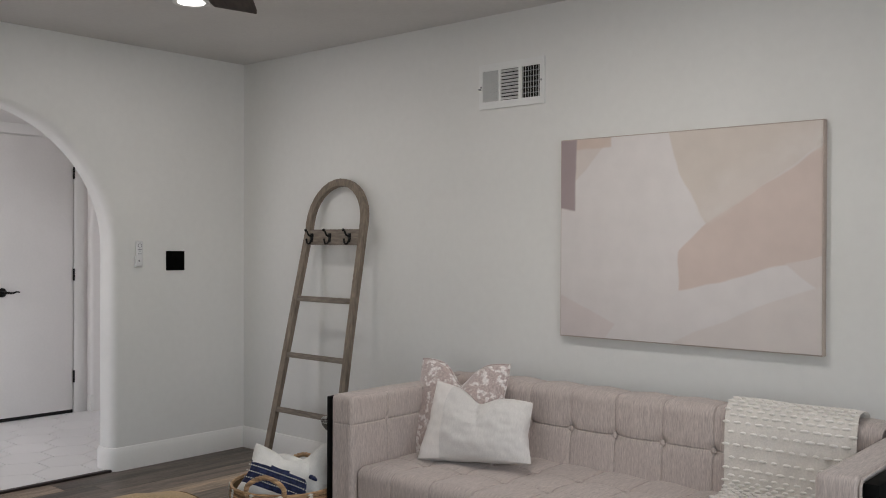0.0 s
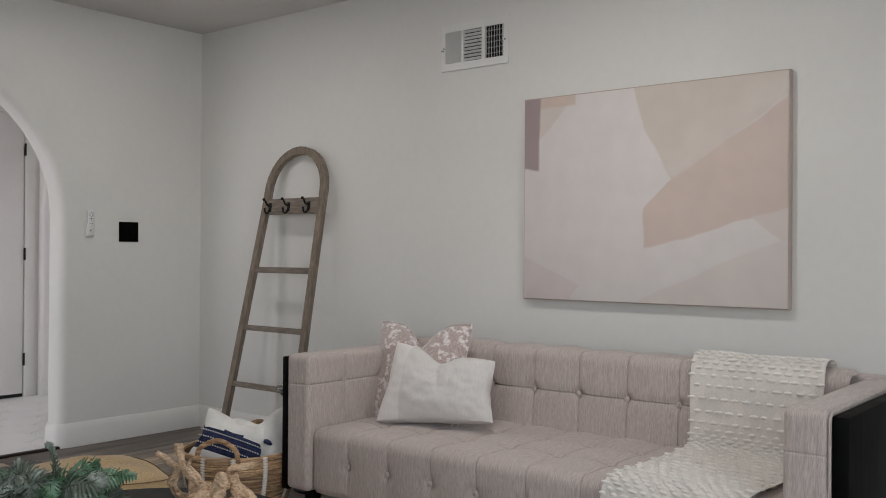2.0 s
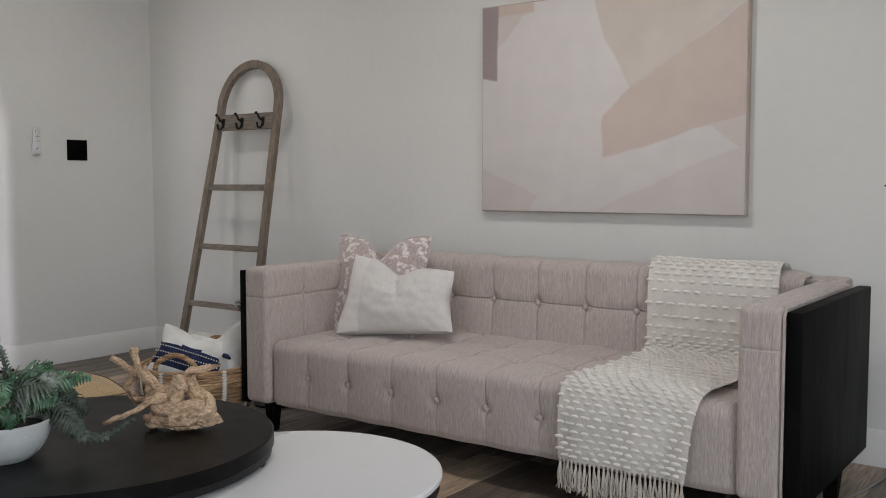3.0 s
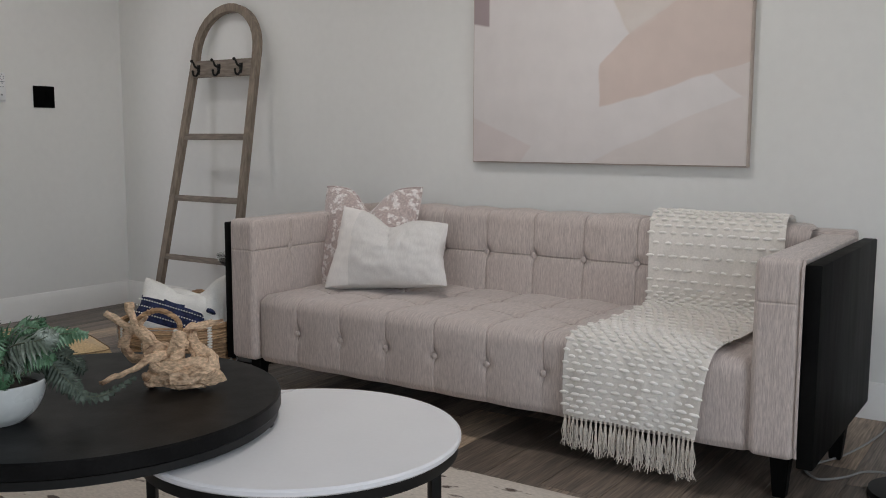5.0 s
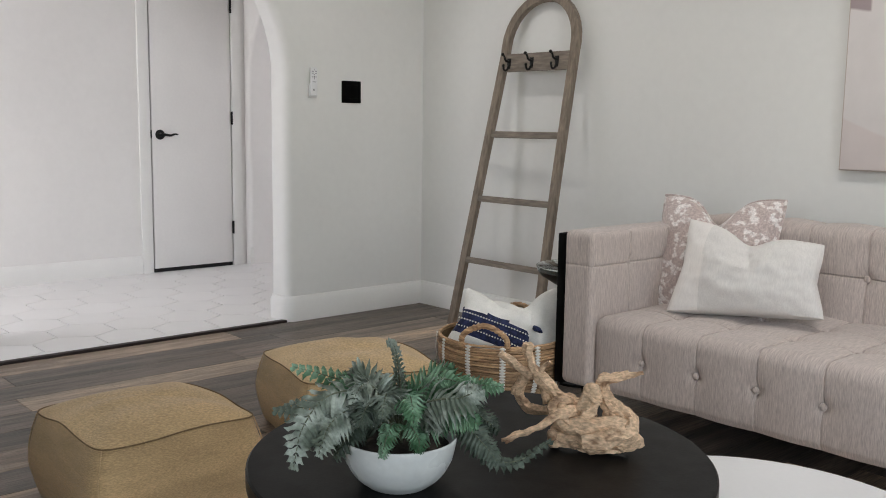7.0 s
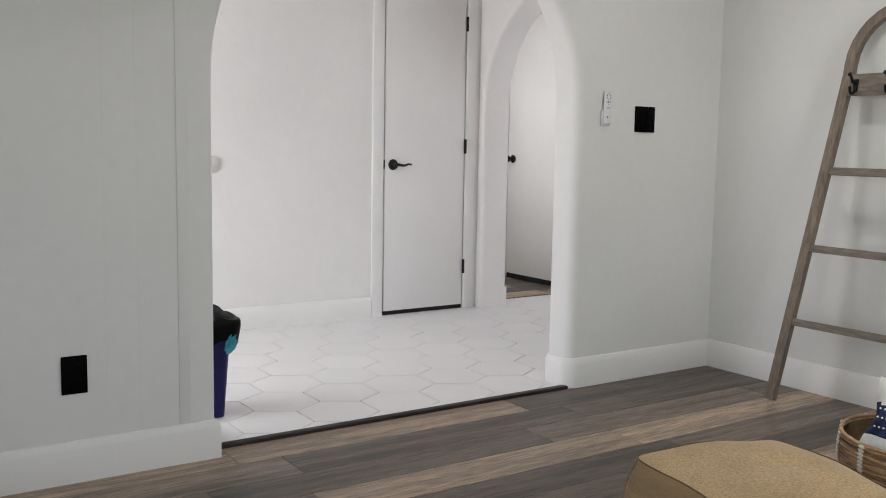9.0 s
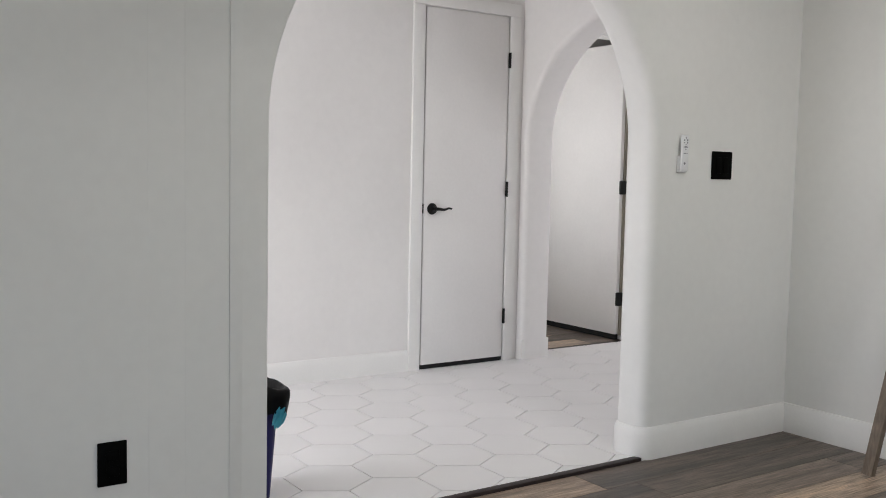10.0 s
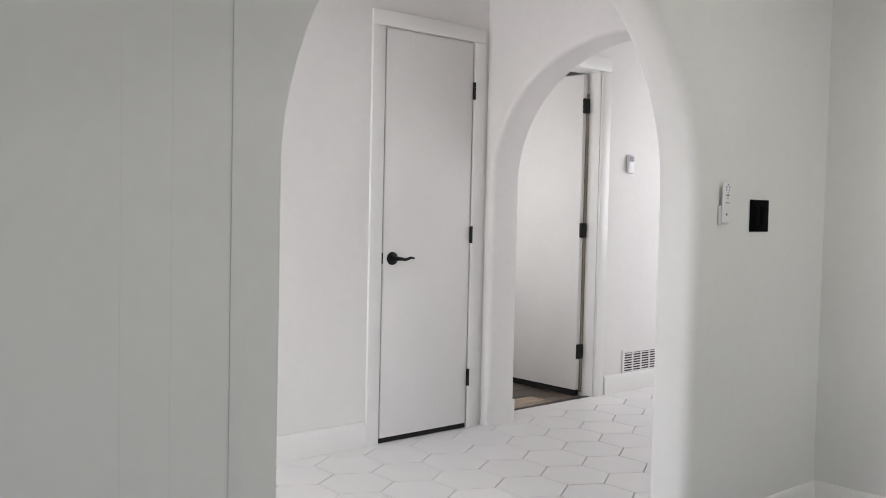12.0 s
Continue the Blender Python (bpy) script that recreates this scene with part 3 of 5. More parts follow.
part("disc", lathe([(0.0, 0.0), (0.045, 0.0), (0.045, 0.006), (0.040, 0.010), (0.0, 0.011)]), M_DISC, t, local=True)

t = thing("thermostat", "small white thermostat with a dark top on the wall", "thermostat", pose(-1.979, 1.35, 1.49, 0, 0, 90))
part("body", box(-0.032, -0.022, -0.060, 0.032, 0, 0.060, 0.012, 3), M_REMOTE, t, local=True)
part("display", box(-0.022, -0.0235, 0.018, 0.022, -0.0215, 0.050, 0.001), M_GREYBTN, t, local=True)


def floor_vent(x, y0, y1, z0, z1):
    t = thing("wall_vent", "white slotted metal return vent low on the wall", "vent", pose(x, (y0 + y1) / 2, z0))
    # flat dark sheet painted as the shade behind the slats
    part("backing", box(x, y0 + 0.01, z0 + 0.01, x + 0.003, y1 - 0.01, z1 - 0.01), M_DARK, t)
    fr = bmesh.new()
    for a in ((y0, z0, y0 + 0.022, z1), (y1 - 0.022, z0, y1, z1), (y0 + 0.022, z0, y1 - 0.022, z0 + 0.022), (y0 + 0.022, z1 - 0.022, y1 - 0.022, z1)):
        box(x, a[0], a[1], x + 0.008, a[2], a[3], 0.002, bm=fr)
    part("frame", fr, M_VENT, t)
    k = 1
    while y0 + 0.022 + k * 0.09 < y1 - 0.03:
        y = y0 + 0.022 + k * 0.09
        part("divider", box(x + 0.003, y - 0.006, z0 + 0.02, x + 0.0075, y + 0.006, z1 - 0.02), M_VENT, t)
        k += 1
    n = 11
    for k in range(n):
        z = z0 + 0.03 + (z1 - z0 - 0.06) * k / (n - 1)
        part("slat", box(x + 0.003, y0 + 0.02, z - 0.0035, x + 0.0065, y1 - 0.02, z + 0.0035), M_VENT, t)


floor_vent(-1.979, 1.335, 1.735, 0.055, 0.280)


def high_vent(x0, x1, z0, z1):
    """Supply register on the long wall: upright fins, level slats and a dark open grid."""
    t = thing("air_vent", "white metal air register high on the wall", "vent", pose((x0 + x1) / 2, 0, z0))
    # dark sheet in place of the unlit duct
    part("backing", box(x0 + 0.012, -0.003, z0 + 0.012, x1 - 0.012, -0.001, z1 - 0.012), M_DARK, t)
    cuts = [x0 + 0.022, x0 + 0.120, x0 + 0.132, x0 + 0.240, x0 + 0.258, x1 - 0.026]
    fr = bmesh.new()
    for a in ((x0, z0, x0 + 0.022, z1), (x1 - 0.026, z0, x1, z1), (x0 + 0.022, z0, x1 - 0.026, z0 + 0.035), (x0 + 0.022, z1 - 0.035, x1 - 0.026, z1),
              (cuts[1], z0 + 0.035, cuts[2], z1 - 0.035), (cuts[3], z0 + 0.035, cuts[4], z1 - 0.035)):
        box(a[0], -0.012, a[1], a[2], -0.001, a[3], bm=fr)
    part("frame", fr, M_VENT, t)
    za, zb = z0 + 0.036, z1 - 0.036
    for k in range(8):
        x = cuts[0] + (k + 0.5) * (cuts[1] - cuts[0]) / 8
        b = box(-0.0008, -0.007, za, 0.0008, 0.007, zb)
        b.transform(pose(x, -0.0085, 0, 0, 0, -4))
        part("fin", b, M_VENT, t)
    for k in range(9):
        z = za + (k + 0.5) * (zb - za) / 9
        b = box(cuts[2], -0.007, -0.0008, cuts[3], 0.007, 0.0008)
        b.transform(pose(0, -0.0085, z, -36, 0, 0))
        part("slat", b, M_VENT, t)
    for k in range(7):
        x = cuts[4] + (k + 0.5) * (cuts[5] - cuts[4]) / 7
        b = box(-0.0007, -0.006, za, 0.0007, 0.006, zb)
        b.transform(pose(x, -0.0085, 0, 0, 0, 38))
        part("fin", b, M_VENT, t)
    for k in range(5):
        z = za + (k + 0.8) * (zb - za) / 5.6
        part("damper_bar", box(cuts[4], -0.0045, z - 0.002, cuts[5], -0.0035, z + 0.002), M_GREYBTN, t)
    for x in (x0 + 0.013, x1 - 0.017):
        b = lathe([(0.005, 0), (0.004, 0.002), (0, 0.0025)], n=10)
        b.transform(pose(x, -0.012, (z0 + z1) / 2, 90, 0, 0))
        part("screw", b, M_GREYBTN, t)
    part("damper_lever", box(x0 + 0.008, -0.030, z0 + 0.095, x0 + 0.016, -0.013, z0 + 0.101, 0.002), M_GREYBTN, t)


high_vent(1.912, 2.302, 1.945, 2.165)

# ceiling lamp and the end of a ceiling fan
# x 3.0 is implied by the painting's shadow; x 4.95 is an added fill
for LX, LY, power in ((3.0, -1.28, 13.0), (4.95, -1.28, 3.0), (1.066, -1.10, 5.4)):
    recessed_lamp(LX, LY, power)
    t = thing("recessed_light", "lit round recessed ceiling light with white trim", "ceiling light", pose(LX, LY, H), group="recessed ceiling lights")
    part("trim_ring", lathe([(0.062, -0.001), (0.084, -0.004), (0.086, 0.0), (0.062, 0.0)], 0, 0, 40), M_TRIM, t, local=True)
    part("diffuser", lathe([(0.0, -0.0015), (0.063, -0.0015)], 0, 0, 40), M_LAMPGLASS, t, "glowing round diffuser", local=True)

FX, FY = 2.55, -2.06
t = thing("ceiling_fan", "dark wooden ceiling fan at rest", "ceiling fan", pose(FX, FY, H))
part("canopy", lathe([(0.0, 0), (0.07, 0), (0.065, -0.03), (0.03, -0.06), (0.0, -0.061)]), M_BLACK, t, local=True)
part("downrod", tube([(0, 0, -0.05), (0, 0, -0.16)], 0.012, 10), M_BLACK, t, local=True)
part("motor_housing", lathe([(0.0, -0.15), (0.07, -0.15), (0.10, -0.18), (0.10, -0.24), (0.06, -0.28), (0.0, -0.285)]), M_BLACK, t, local=True)
for k in range(3):
    b = bmesh.new()

    def blade(u, v):
        r = 0.10 + 0.73 * u
        wid = 0.055 + 0.022 * math.sin(u * 2.2)
        y = (v - 0.5) * 2 * wid
        if u > 0.96:
            y *= 0.92
        return (r, y + (v - 0.5) * 0.02 * u, -0.255 + (v - 0.5) * 0.022)
    grid(blade, 14, 4, bm=b)
    bmesh.ops.solidify(b, geom=b.faces[:], thickness=0.008)
    ob = part("blade", b, M_FAN, t, local=True)
    ob.matrix_basis = pose(0, 0, 0, 0, 0, 137 + 120 * k)


# ---- painting ----
def art_material():
    """An abstract of large flat shapes, by straight edges between smooth zones."""
    m = bpy.data.materials.new("abstract_painting")
    m.use_nodes = True
    nt = m.node_tree
    N, L = nt.nodes, nt.links
    p = N["Principled BSDF"]
    p.inputs["Roughness"].default_value = 0.75
    co = N.new("ShaderNodeTexCoord")
    wob = N.new("ShaderNodeTexNoise")
    wob.inputs["Scale"].default_value = 5
    L.new(co.outputs["Object"], wob.inputs["Vector"])
    sub = N.new("ShaderNodeVectorMath")
    sub.operation = "MULTIPLY_ADD"
    sub.inputs[1].default_value = (0.03, 0.0, 0.03)
    L.new(wob.outputs[1], sub.inputs[0])
    L.new(co.outputs["Object"], sub.inputs[2])
    sep = N.new("ShaderNodeSeparateXYZ")
    L.new(sub.outputs[0], sep.inputs[0])

    def edge(a, b, c, soft=0.004):
        """1 where a * x + b * z > c."""
        ma = N.new("ShaderNodeMath")
        ma.operation = "MULTIPLY"
        ma.inputs[1].default_value = a
        L.new(sep.outputs[0], ma.inputs[0])
        mb = N.new("ShaderNodeMath")
        mb.operation = "MULTIPLY_ADD"
        mb.inputs[1].default_value = b
        L.new(sep.outputs[2], mb.inputs[0])
        L.new(ma.outputs[0], mb.inputs[2])
        r = N.new("ShaderNodeMapRange")
        r.inputs[1].default_value, r.inputs[2].default_value = c - soft, c + soft
        L.new(mb.outputs[0], r.inputs[0])
        return r.outputs[0]

    def both(*es):
        out = es[0]
        for e in es[1:]:
            mm = N.new("ShaderNodeMath")
            mm.operation = "MULTIPLY"
            L.new(out, mm.inputs[0])
            L.new(e, mm.inputs[1])
            out = mm.outputs[0]
        return out

    def through_points(x0, z0, x1, z1, soft=0.004):
        """1 to the left of the run from the first point to the second."""
        dx, dz = x1 - x0, z1 - z0
        ln = math.hypot(dx, dz)
        return edge(-dz / ln, dx / ln, (-dz * x0 + dx * z0) / ln, soft)

    col = None

    def lay(color, mask, strength=1.0):
        nonlocal col
        mx = N.new("ShaderNodeMix")
        mx.data_type = "RGBA"
        if col is None:
            mx.inputs[6].default_value = (0.76, 0.715, 0.705, 1)
        else:
            L.new(col, mx.inputs[6])
        mx.inputs[7].default_value = (*color, 1)
        mm = N.new("ShaderNodeMath")
        mm.operation = "MULTIPLY"
        mm.inputs[1].default_value = strength
        L.new(mask, mm.inputs[0])
        L.new(mm.outputs[0], mx.inputs[0])
        col = mx.outputs[2]

    W, T = 1.168, 0.884
    P = through_points
    off = Vector((0.015, 0.015))

    def pt(u, v):
        return (W * u + off.x, T * v + off.y)
    # upper beige field, its left flank bending down to the right
    lay((0.675, 0.60, 0.545), both(P(*pt(0.46, 1.0), *pt(0.50, 0.80)), P(*pt(0.49, 0.83), *pt(0.60, 0.58)), P(*pt(0.60, 0.55), *pt(1.0, 0.90))))
    # pale drift along the diagonal
    lay((0.71, 0.64, 0.60), both(P(*pt(0.60, 0.55), *pt(1.0, 0.88), 0.02), P(*pt(1.0, 1.02), *pt(0.60, 0.70), 0.05), P(*pt(0.55, 0.70), *pt(0.62, 0.56), 0.02)), 0.7)
    # blush field below the diagonal
    lay((0.675, 0.56, 0.51), both(P(*pt(0.50, 0.25), *pt(1.0, 0.42)), P(*pt(0.50, 0.46), *pt(0.50, 0.24)), P(*pt(1.0, 0.885), *pt(0.63, 0.585)), P(*pt(0.63, 0.60), *pt(0.50, 0.44))))
    lay((0.71, 0.635, 0.605), both(P(*pt(0.88, 0.385), *pt(1.0, 0.27)), P(*pt(1.0, 0.42), *pt(0.88, 0.385))))
    # smudged cloud above the diagonal
    cl = N.new("ShaderNodeTexNoise")
    cl.inputs["Scale"].default_value = 7
    cl.inputs["Detail"].default_value = 6
    L.new(co.outputs["Object"], cl.inputs["Vector"])
    for lo, color in ((0.50, (0.735, 0.68, 0.64)), (0.62, (0.57, 0.505, 0.44))):
        cr = N.new("ShaderNodeMapRange")
        cr.inputs[1].default_value, cr.inputs[2].default_value = lo, lo + 0.14
        L.new(cl.outputs[0], cr.inputs[0])
        lay(color, both(cr.outputs[0], P(*pt(0.60, 0.56), *pt(1.0, 0.89), 0.02), P(*pt(1.0, 1.0), *pt(0.58, 0.70), 0.06), P(*pt(0.52, 0.76), *pt(0.61, 0.56), 0.02)), 0.75)
    # lower corner shapes
    lay((0.72, 0.655, 0.63), both(P(*pt(1.0, 0.30), *pt(0.80, 0.20)), P(*pt(0.80, 0.215), *pt(0.46, 0.0)), P(*pt(0.95, 0.285), *pt(0.72, 0.15))))
    lay((0.71, 0.63, 0.615), both(P(*pt(0.25, 0.075), *pt(0.0, 0.21)), P(*pt(0.20, 0.0), *pt(0.26, 0.10))), 0.8)
    # upper corner: violet bar and peach patches
    lay((0.66, 0.56, 0.50), both(P(*pt(0.06, 0.78), *pt(0.22, 1.0)), P(*pt(0.065, 1.0), *pt(0.065, 0.7))), 0.5)
    lay((0.66, 0.53, 0.46), both(P(*pt(0.065, 0.945), *pt(0.23, 0.955)), P(*pt(0.225, 0.9), *pt(0.225, 1.0))), 0.8)
    lay((0.40, 0.325, 0.33), both(P(*pt(0.0, 0.655), *pt(0.07, 0.640)), P(*pt(0.066, 0.6), *pt(0.070, 1.0))))
    fn = N.new("ShaderNodeTexNoise")
    fn.inputs["Scale"].default_value = 9
    fn.inputs["Detail"].default_value = 8
    L.new(co.outputs["Object"], fn.inputs["Vector"])
    fr = N.new("ShaderNodeMapRange")
    fr.inputs[1].default_value, fr.inputs[2].default_value = 0.3, 0.7
    fr.inputs[3].default_value, fr.inputs[4].default_value = 0.965, 1.03
    L.new(fn.outputs[0], fr.inputs[0])
    mu = N.new("ShaderNodeVectorMath")
    mu.operation = "SCALE"
    L.new(col, mu.inputs[0])
    L.new(fr.outputs[0], mu.inputs[3])
    L.new(mu.outputs[0], p.inputs["Base Color"])
    wv = N.new("ShaderNodeTexNoise")
    wv.inputs["Scale"].default_value = 500
    L.new(co.outputs["Object"], wv.inputs["Vector"])
    bu = N.new("ShaderNodeBump")
    bu.inputs["Strength"].default_value = 0.15
    L.new(wv.outputs[0], bu.inputs["Height"])
    L.new(bu.outputs[0], p.inputs["Normal"])
    return m


t = thing("painting", "large abstract canvas in blush, beige and white", "painting", pose(2.418, -0.04, 0.870))
part("canvas", box(0.0, 0.0, 0.0, 1.168, 0.036, 0.884, 0.003), art_material(), t, local=True)
fr = bmesh.new()
for a in ((-0.004, -0.004, 0.0, 0.888), (1.168, -0.004, 1.172, 0.888), (0.0, -0.004, 1.168, -0.001), (0.0, 0.885, 1.168, 0.888)):
    box(a[0], 0.005, a[1], a[2], 0.037, a[3], bm=fr)
part("frame", fr, M_CANVAS, t, "thin taupe edge frame", local=True)

# ---- ladder with hooks ----
LEAN = 0.165


def on_ladder(x, z, out=0.0):
    return (x, -0.305 + LEAN * z - out, z)


t = thing("blanket_ladder", "weathered grey wood ladder with arched top leaning on the wall", "ladder", pose(0.9, -0.30, 0))
LN = (0, -1, LEAN)
lb = 1.40
arc = [(0.944 - 0.2215 * math.cos(math.pi * k / 16), lb + 0.225 * math.sin(math.pi * k / 16)) for k in range(17)]
part("rail", bar([on_ladder(0.598, 0.012), on_ladder(0.665, 0.75), on_ladder(0.7225, lb - 0.03)], 0.040, 0.028, LN), M_LADDER, t, smooth=False)
part("rail", bar([on_ladder(1.168, 0.012), on_ladder(1.162, 0.75), on_ladder(1.1655, lb - 0.03)], 0.040, 0.028, LN), M_LADDER, t, smooth=False)
part("arched_top", bar([on_ladder(0.7225, lb - 0.031)] + [on_ladder(*q) for q in arc] + [on_ladder(1.1655, lb - 0.031)], 0.041, 0.030, LN), M_LADDER, t)


def rail_x(z, side):
    return (0.598 + 0.0905 * z + 0.02) if side < 0 else (1.168 - 0.006 * z - 0.02)


for z in (0.345, 0.652, 0.970):
    part("rung", bar([on_ladder(rail_x(z, -1) - 0.006, z), on_ladder(rail_x(z, 1) + 0.006, z)], 0.030, 0.020, LN), M_RUNG, t, smooth=False)
board = part("hook_board", bar([on_ladder(0.712, 1.318, 0.004), on_ladder(1.176, 1.318, 0.004)], 0.086, 0.014, LN), M_RUNG, t, smooth=False)
for x in (0.765, 0.915, 1.075):
    y, z = on_ladder(x, 1.318, 0.013)[1:]
    b = box(x - 0.011, y - 0.003, z - 0.030, x + 0.011, y + 0.004, z + 0.022, 0.002)
    tube(smooth_path([(x, y - 0.002, z + 0.005), (x, y - 0.024, z + 0.012), (x, y - 0.034, z + 0.030), (x, y - 0.044, z + 0.038)], 10), lambda q: 0.0065 - 0.002 * q, 8, bm=b)
    tube(smooth_path([(x, y - 0.002, z - 0.012), (x, y - 0.016, z - 0.034), (x, y - 0.034, z - 0.034), (x, y - 0.040, z - 0.016)], 10), 0.0055, 8, bm=b)
    bmesh.ops.create_uvsphere(b, u_segments=10, v_segments=6, radius=0.0085, matrix=Matrix.Translation((x, y - 0.045, z + 0.039)))
    bmesh.ops.create_uvsphere(b, u_segments=10, v_segments=6, radius=0.007, matrix=Matrix.Translation((x, y - 0.040, z - 0.013)))
    part("hook", b, M_BLACK, board, "black iron coat hook")

# ---- sofa ----
SF, SB, SZ0 = -1.000, -0.185, 0.126
sofa = thing("sofa", "greige tweed tufted tuxedo sofa with black wood side panels", "sofa", pose(2.98, -0.6, 0))


def groove(d, w):
    return math.exp(-(d / w) ** 2)


def crowd(lo, hi, seams, f):
    """f from 0 to 1 along lo..hi, with the steps drawn together at both ends and at each seam."""
    x = lo + (hi - lo) * f
    cuts = [lo] + list(seams) + [hi]
    k = max(i for i in range(len(cuts) - 1) if cuts[i] <= x + 1e-9)
    w = cuts[k + 1] - cuts[k]
    t = (x - cuts[k]) / w
    return cuts[k] + w * (t - 0.82 * math.sin(2 * math.pi * t) / (2 * math.pi))


BACK_SEAMS = [2.07 + 0.207 * k for k in range(1, 9)]
SEAT_SEAMS = [2.047 + 0.203 * k for k in range(1, 9)]


def seat_point(u, v):
    """The seat's skin: from the back, forward over the top and down the front."""
    x = crowd(2.054, 3.892, SEAT_SEAMS, u)
    ytop, yfront, ztop, r = -0.36, -0.985, 0.382, 0.045
    l1 = (ytop - yfront) - r
    l2 = math.pi / 2 * r
    l3 = ztop - r - SZ0
    s = crowd(0, l1 + l2 + l3, (0.20, 0.41, 0.7357), v)
    if s < l1:
        y, z, n = ytop - s, ztop, Vector((0, 0, 1))
    elif s < l1 + l2:
        a = (s - l1) / r
        n = Vector((0, -math.sin(a), math.cos(a)))
        y, z = yfront + r + n.y * r, ztop - r + n.z * r
    else:
        y, z, n = yfront, ztop - r - (s - l1 - l2), Vector((0, -1, 0))
    d = 0.0
    near = min(SEAT_SEAMS, key=lambda q: abs(q - x))
    fade = 1.0 if s < l1 + l2 + 0.10 else max(0.45, 1 - (s - l1 - l2 - 0.10) / 0.05)
    d -= (0.006 * groove(x - near, 0.0020) + 0.0025 * groove(x - near, 0.013)) * fade
    d += 0.006 * math.cos(math.pi * (x - near) / 0.203) ** 2 * -1 + 0.003
    for sy in (0.20, 0.41):
        d -= (0.006 * groove(s - sy, 0.0020) + 0.003 * groove(s - sy, 0.018)) * (1 if s < l1 else 0)
        d -= 0.010 * groove(math.hypot(x - near, s - sy), 0.028)
    d -= 0.013 * groove(math.hypot(x - near, z - 0.252), 0.024) * (1 if s > l1 else 0)
    e = min(x - 2.054, 3.892 - x)
    d -= 0.014 * groove(e, 0.014)
    d += 0.003 * noise.noise((x * 5, y * 5, z * 5))
    if z < SZ0 + 0.02 and s > l1:
        d -= 0.012 * (1 - (z - SZ0) / 0.02)
    return Vector((x, y, z)) + n * d


seat = part("seat", grid(seat_point, 460, 170), M_SOFA, sofa)


def back_point(u, v):
    """The backrest's front skin, rolling over the top and down behind."""
    x = crowd(2.054, 3.892, BACK_SEAMS, u)
    r, zt, zb = 0.045, 0.692, 0.362
    l1 = zt - r - zb
    l2 = math.pi / 2 * r
    l3 = 0.09
    s = crowd(0, l1 + l2 + l3, (0.165,), v)
    lean = 0.05
    if s < l1:
        z = zb + s
        y, n = -0.385 + lean * (z - zb), Vector((0, -1, 0))
    elif s < l1 + l2:
        a = (s - l1) / r
        n = Vector((0, -math.cos(a), math.sin(a)))
        y, z = -0.385 + lean * (zt - r - zb) + r + n.y * r, zt - r + n.z * r
    else:
        n = Vector((0, 0, 1))
        y, z = -0.385 + lean * (zt - r - zb) + r + (s - l1 - l2), zt
    near = min(BACK_SEAMS, key=lambda q: abs(q - x))
    d = -(0.006 * groove(x - near, 0.0020) + 0.0025 * groove(x - near, 0.013)) * (1 if s < l1 + l2 else 0.5)
    d += 0.003 - 0.006 * math.cos(math.pi * (x - near) / 0.207) ** 2
    d -= (0.007 * groove(z - 0.527, 0.0020) + 0.004 * groove(z - 0.527, 0.018)) * (1 if s < l1 else 0)
    d -= 0.014 * groove(math.hypot(x - near, z - 0.527), 0.024) * (1 if s < l1 else 0)
    d -= 0.012 * groove(min(x - 2.054, 3.892 - x), 0.014)
    d += 0.003 * noise.noise((x * 5, 3 + y * 5, z * 5))
    return Vector((x, y, z)) + n * d


backrest = part("backrest", grid(back_point, 460, 110), M_SOFA, sofa)
part("back_frame", box(1.935, -0.262, SZ0, 4.006, SB, 0.676, 0.012), M_SOFASIDE, sofa)
part("seat_deck", box(2.07, -0.94, SZ0 + 0.002, 3.89, -0.24, 0.32, 0.01), M_PANEL, sofa)


def arm(x0, x1, inner):
    """A padded arm with one level and one upright seam on its inner side."""
    b = box(x0, SF, SZ0, x1, -0.262, 0.662, 0.0)
    bmesh.ops.subdivide_edges(b, edges=b.edges[:], cuts=60, use_grid_fill=True)
    cx, hx = (x0 + x1) / 2, (x1 - x0) / 2
    for v in b.verts:
        p = v.co
        p.y = crowd(SF, -0.262, (-0.79, -0.57), min(1, max(0, (p.y - SF) / (-0.262 - SF))))
        p.z = crowd(SZ0, 0.662, (0.545,), min(1, max(0, (p.z - SZ0) / (0.662 - SZ0))))
        d = Vector((0, 0, 0))
        rr = 0.022
        q = Vector((max(-(hx - rr), min(hx - rr, p.x - cx)) + cx, max(SF + rr, p.y), max(SZ0 + rr, min(0.662 - rr, p.z))))
        o = p - q
        if o.length > 1e-6:
            p = q + o.normalized() * min(rr, o.length) if o.length > rr else p
        side = abs(p.x - (x1 if inner > 0 else x0)) < 0.004
        front = p.y < SF + 0.004
        if side:
            d.x -= inner * (0.006 * groove(p.z - 0.545, 0.0024) + 0.007 * groove(p.y + 0.79, 0.0028) * (p.z > 0.36) + 0.010 * groove(math.hypot(p.z - 0.545, p.y + 0.79), 0.024)
                            + 0.007 * groove(p.y + 0.57, 0.0028) + 0.010 * groove(math.hypot(p.z - 0.545, p.y + 0.57), 0.024))
        if front:
            d.y += 0.003 * groove(p.z - 0.545, 0.0024)
        d += Vector((0.0, 0.0, 0.002 * noise.noise(p * 6)))
        v.co = p + d
    b.normal_update()
    for f in b.faces:
        f.material_index = 1 if abs(f.normal.x) > 0.75 else 0
    return b


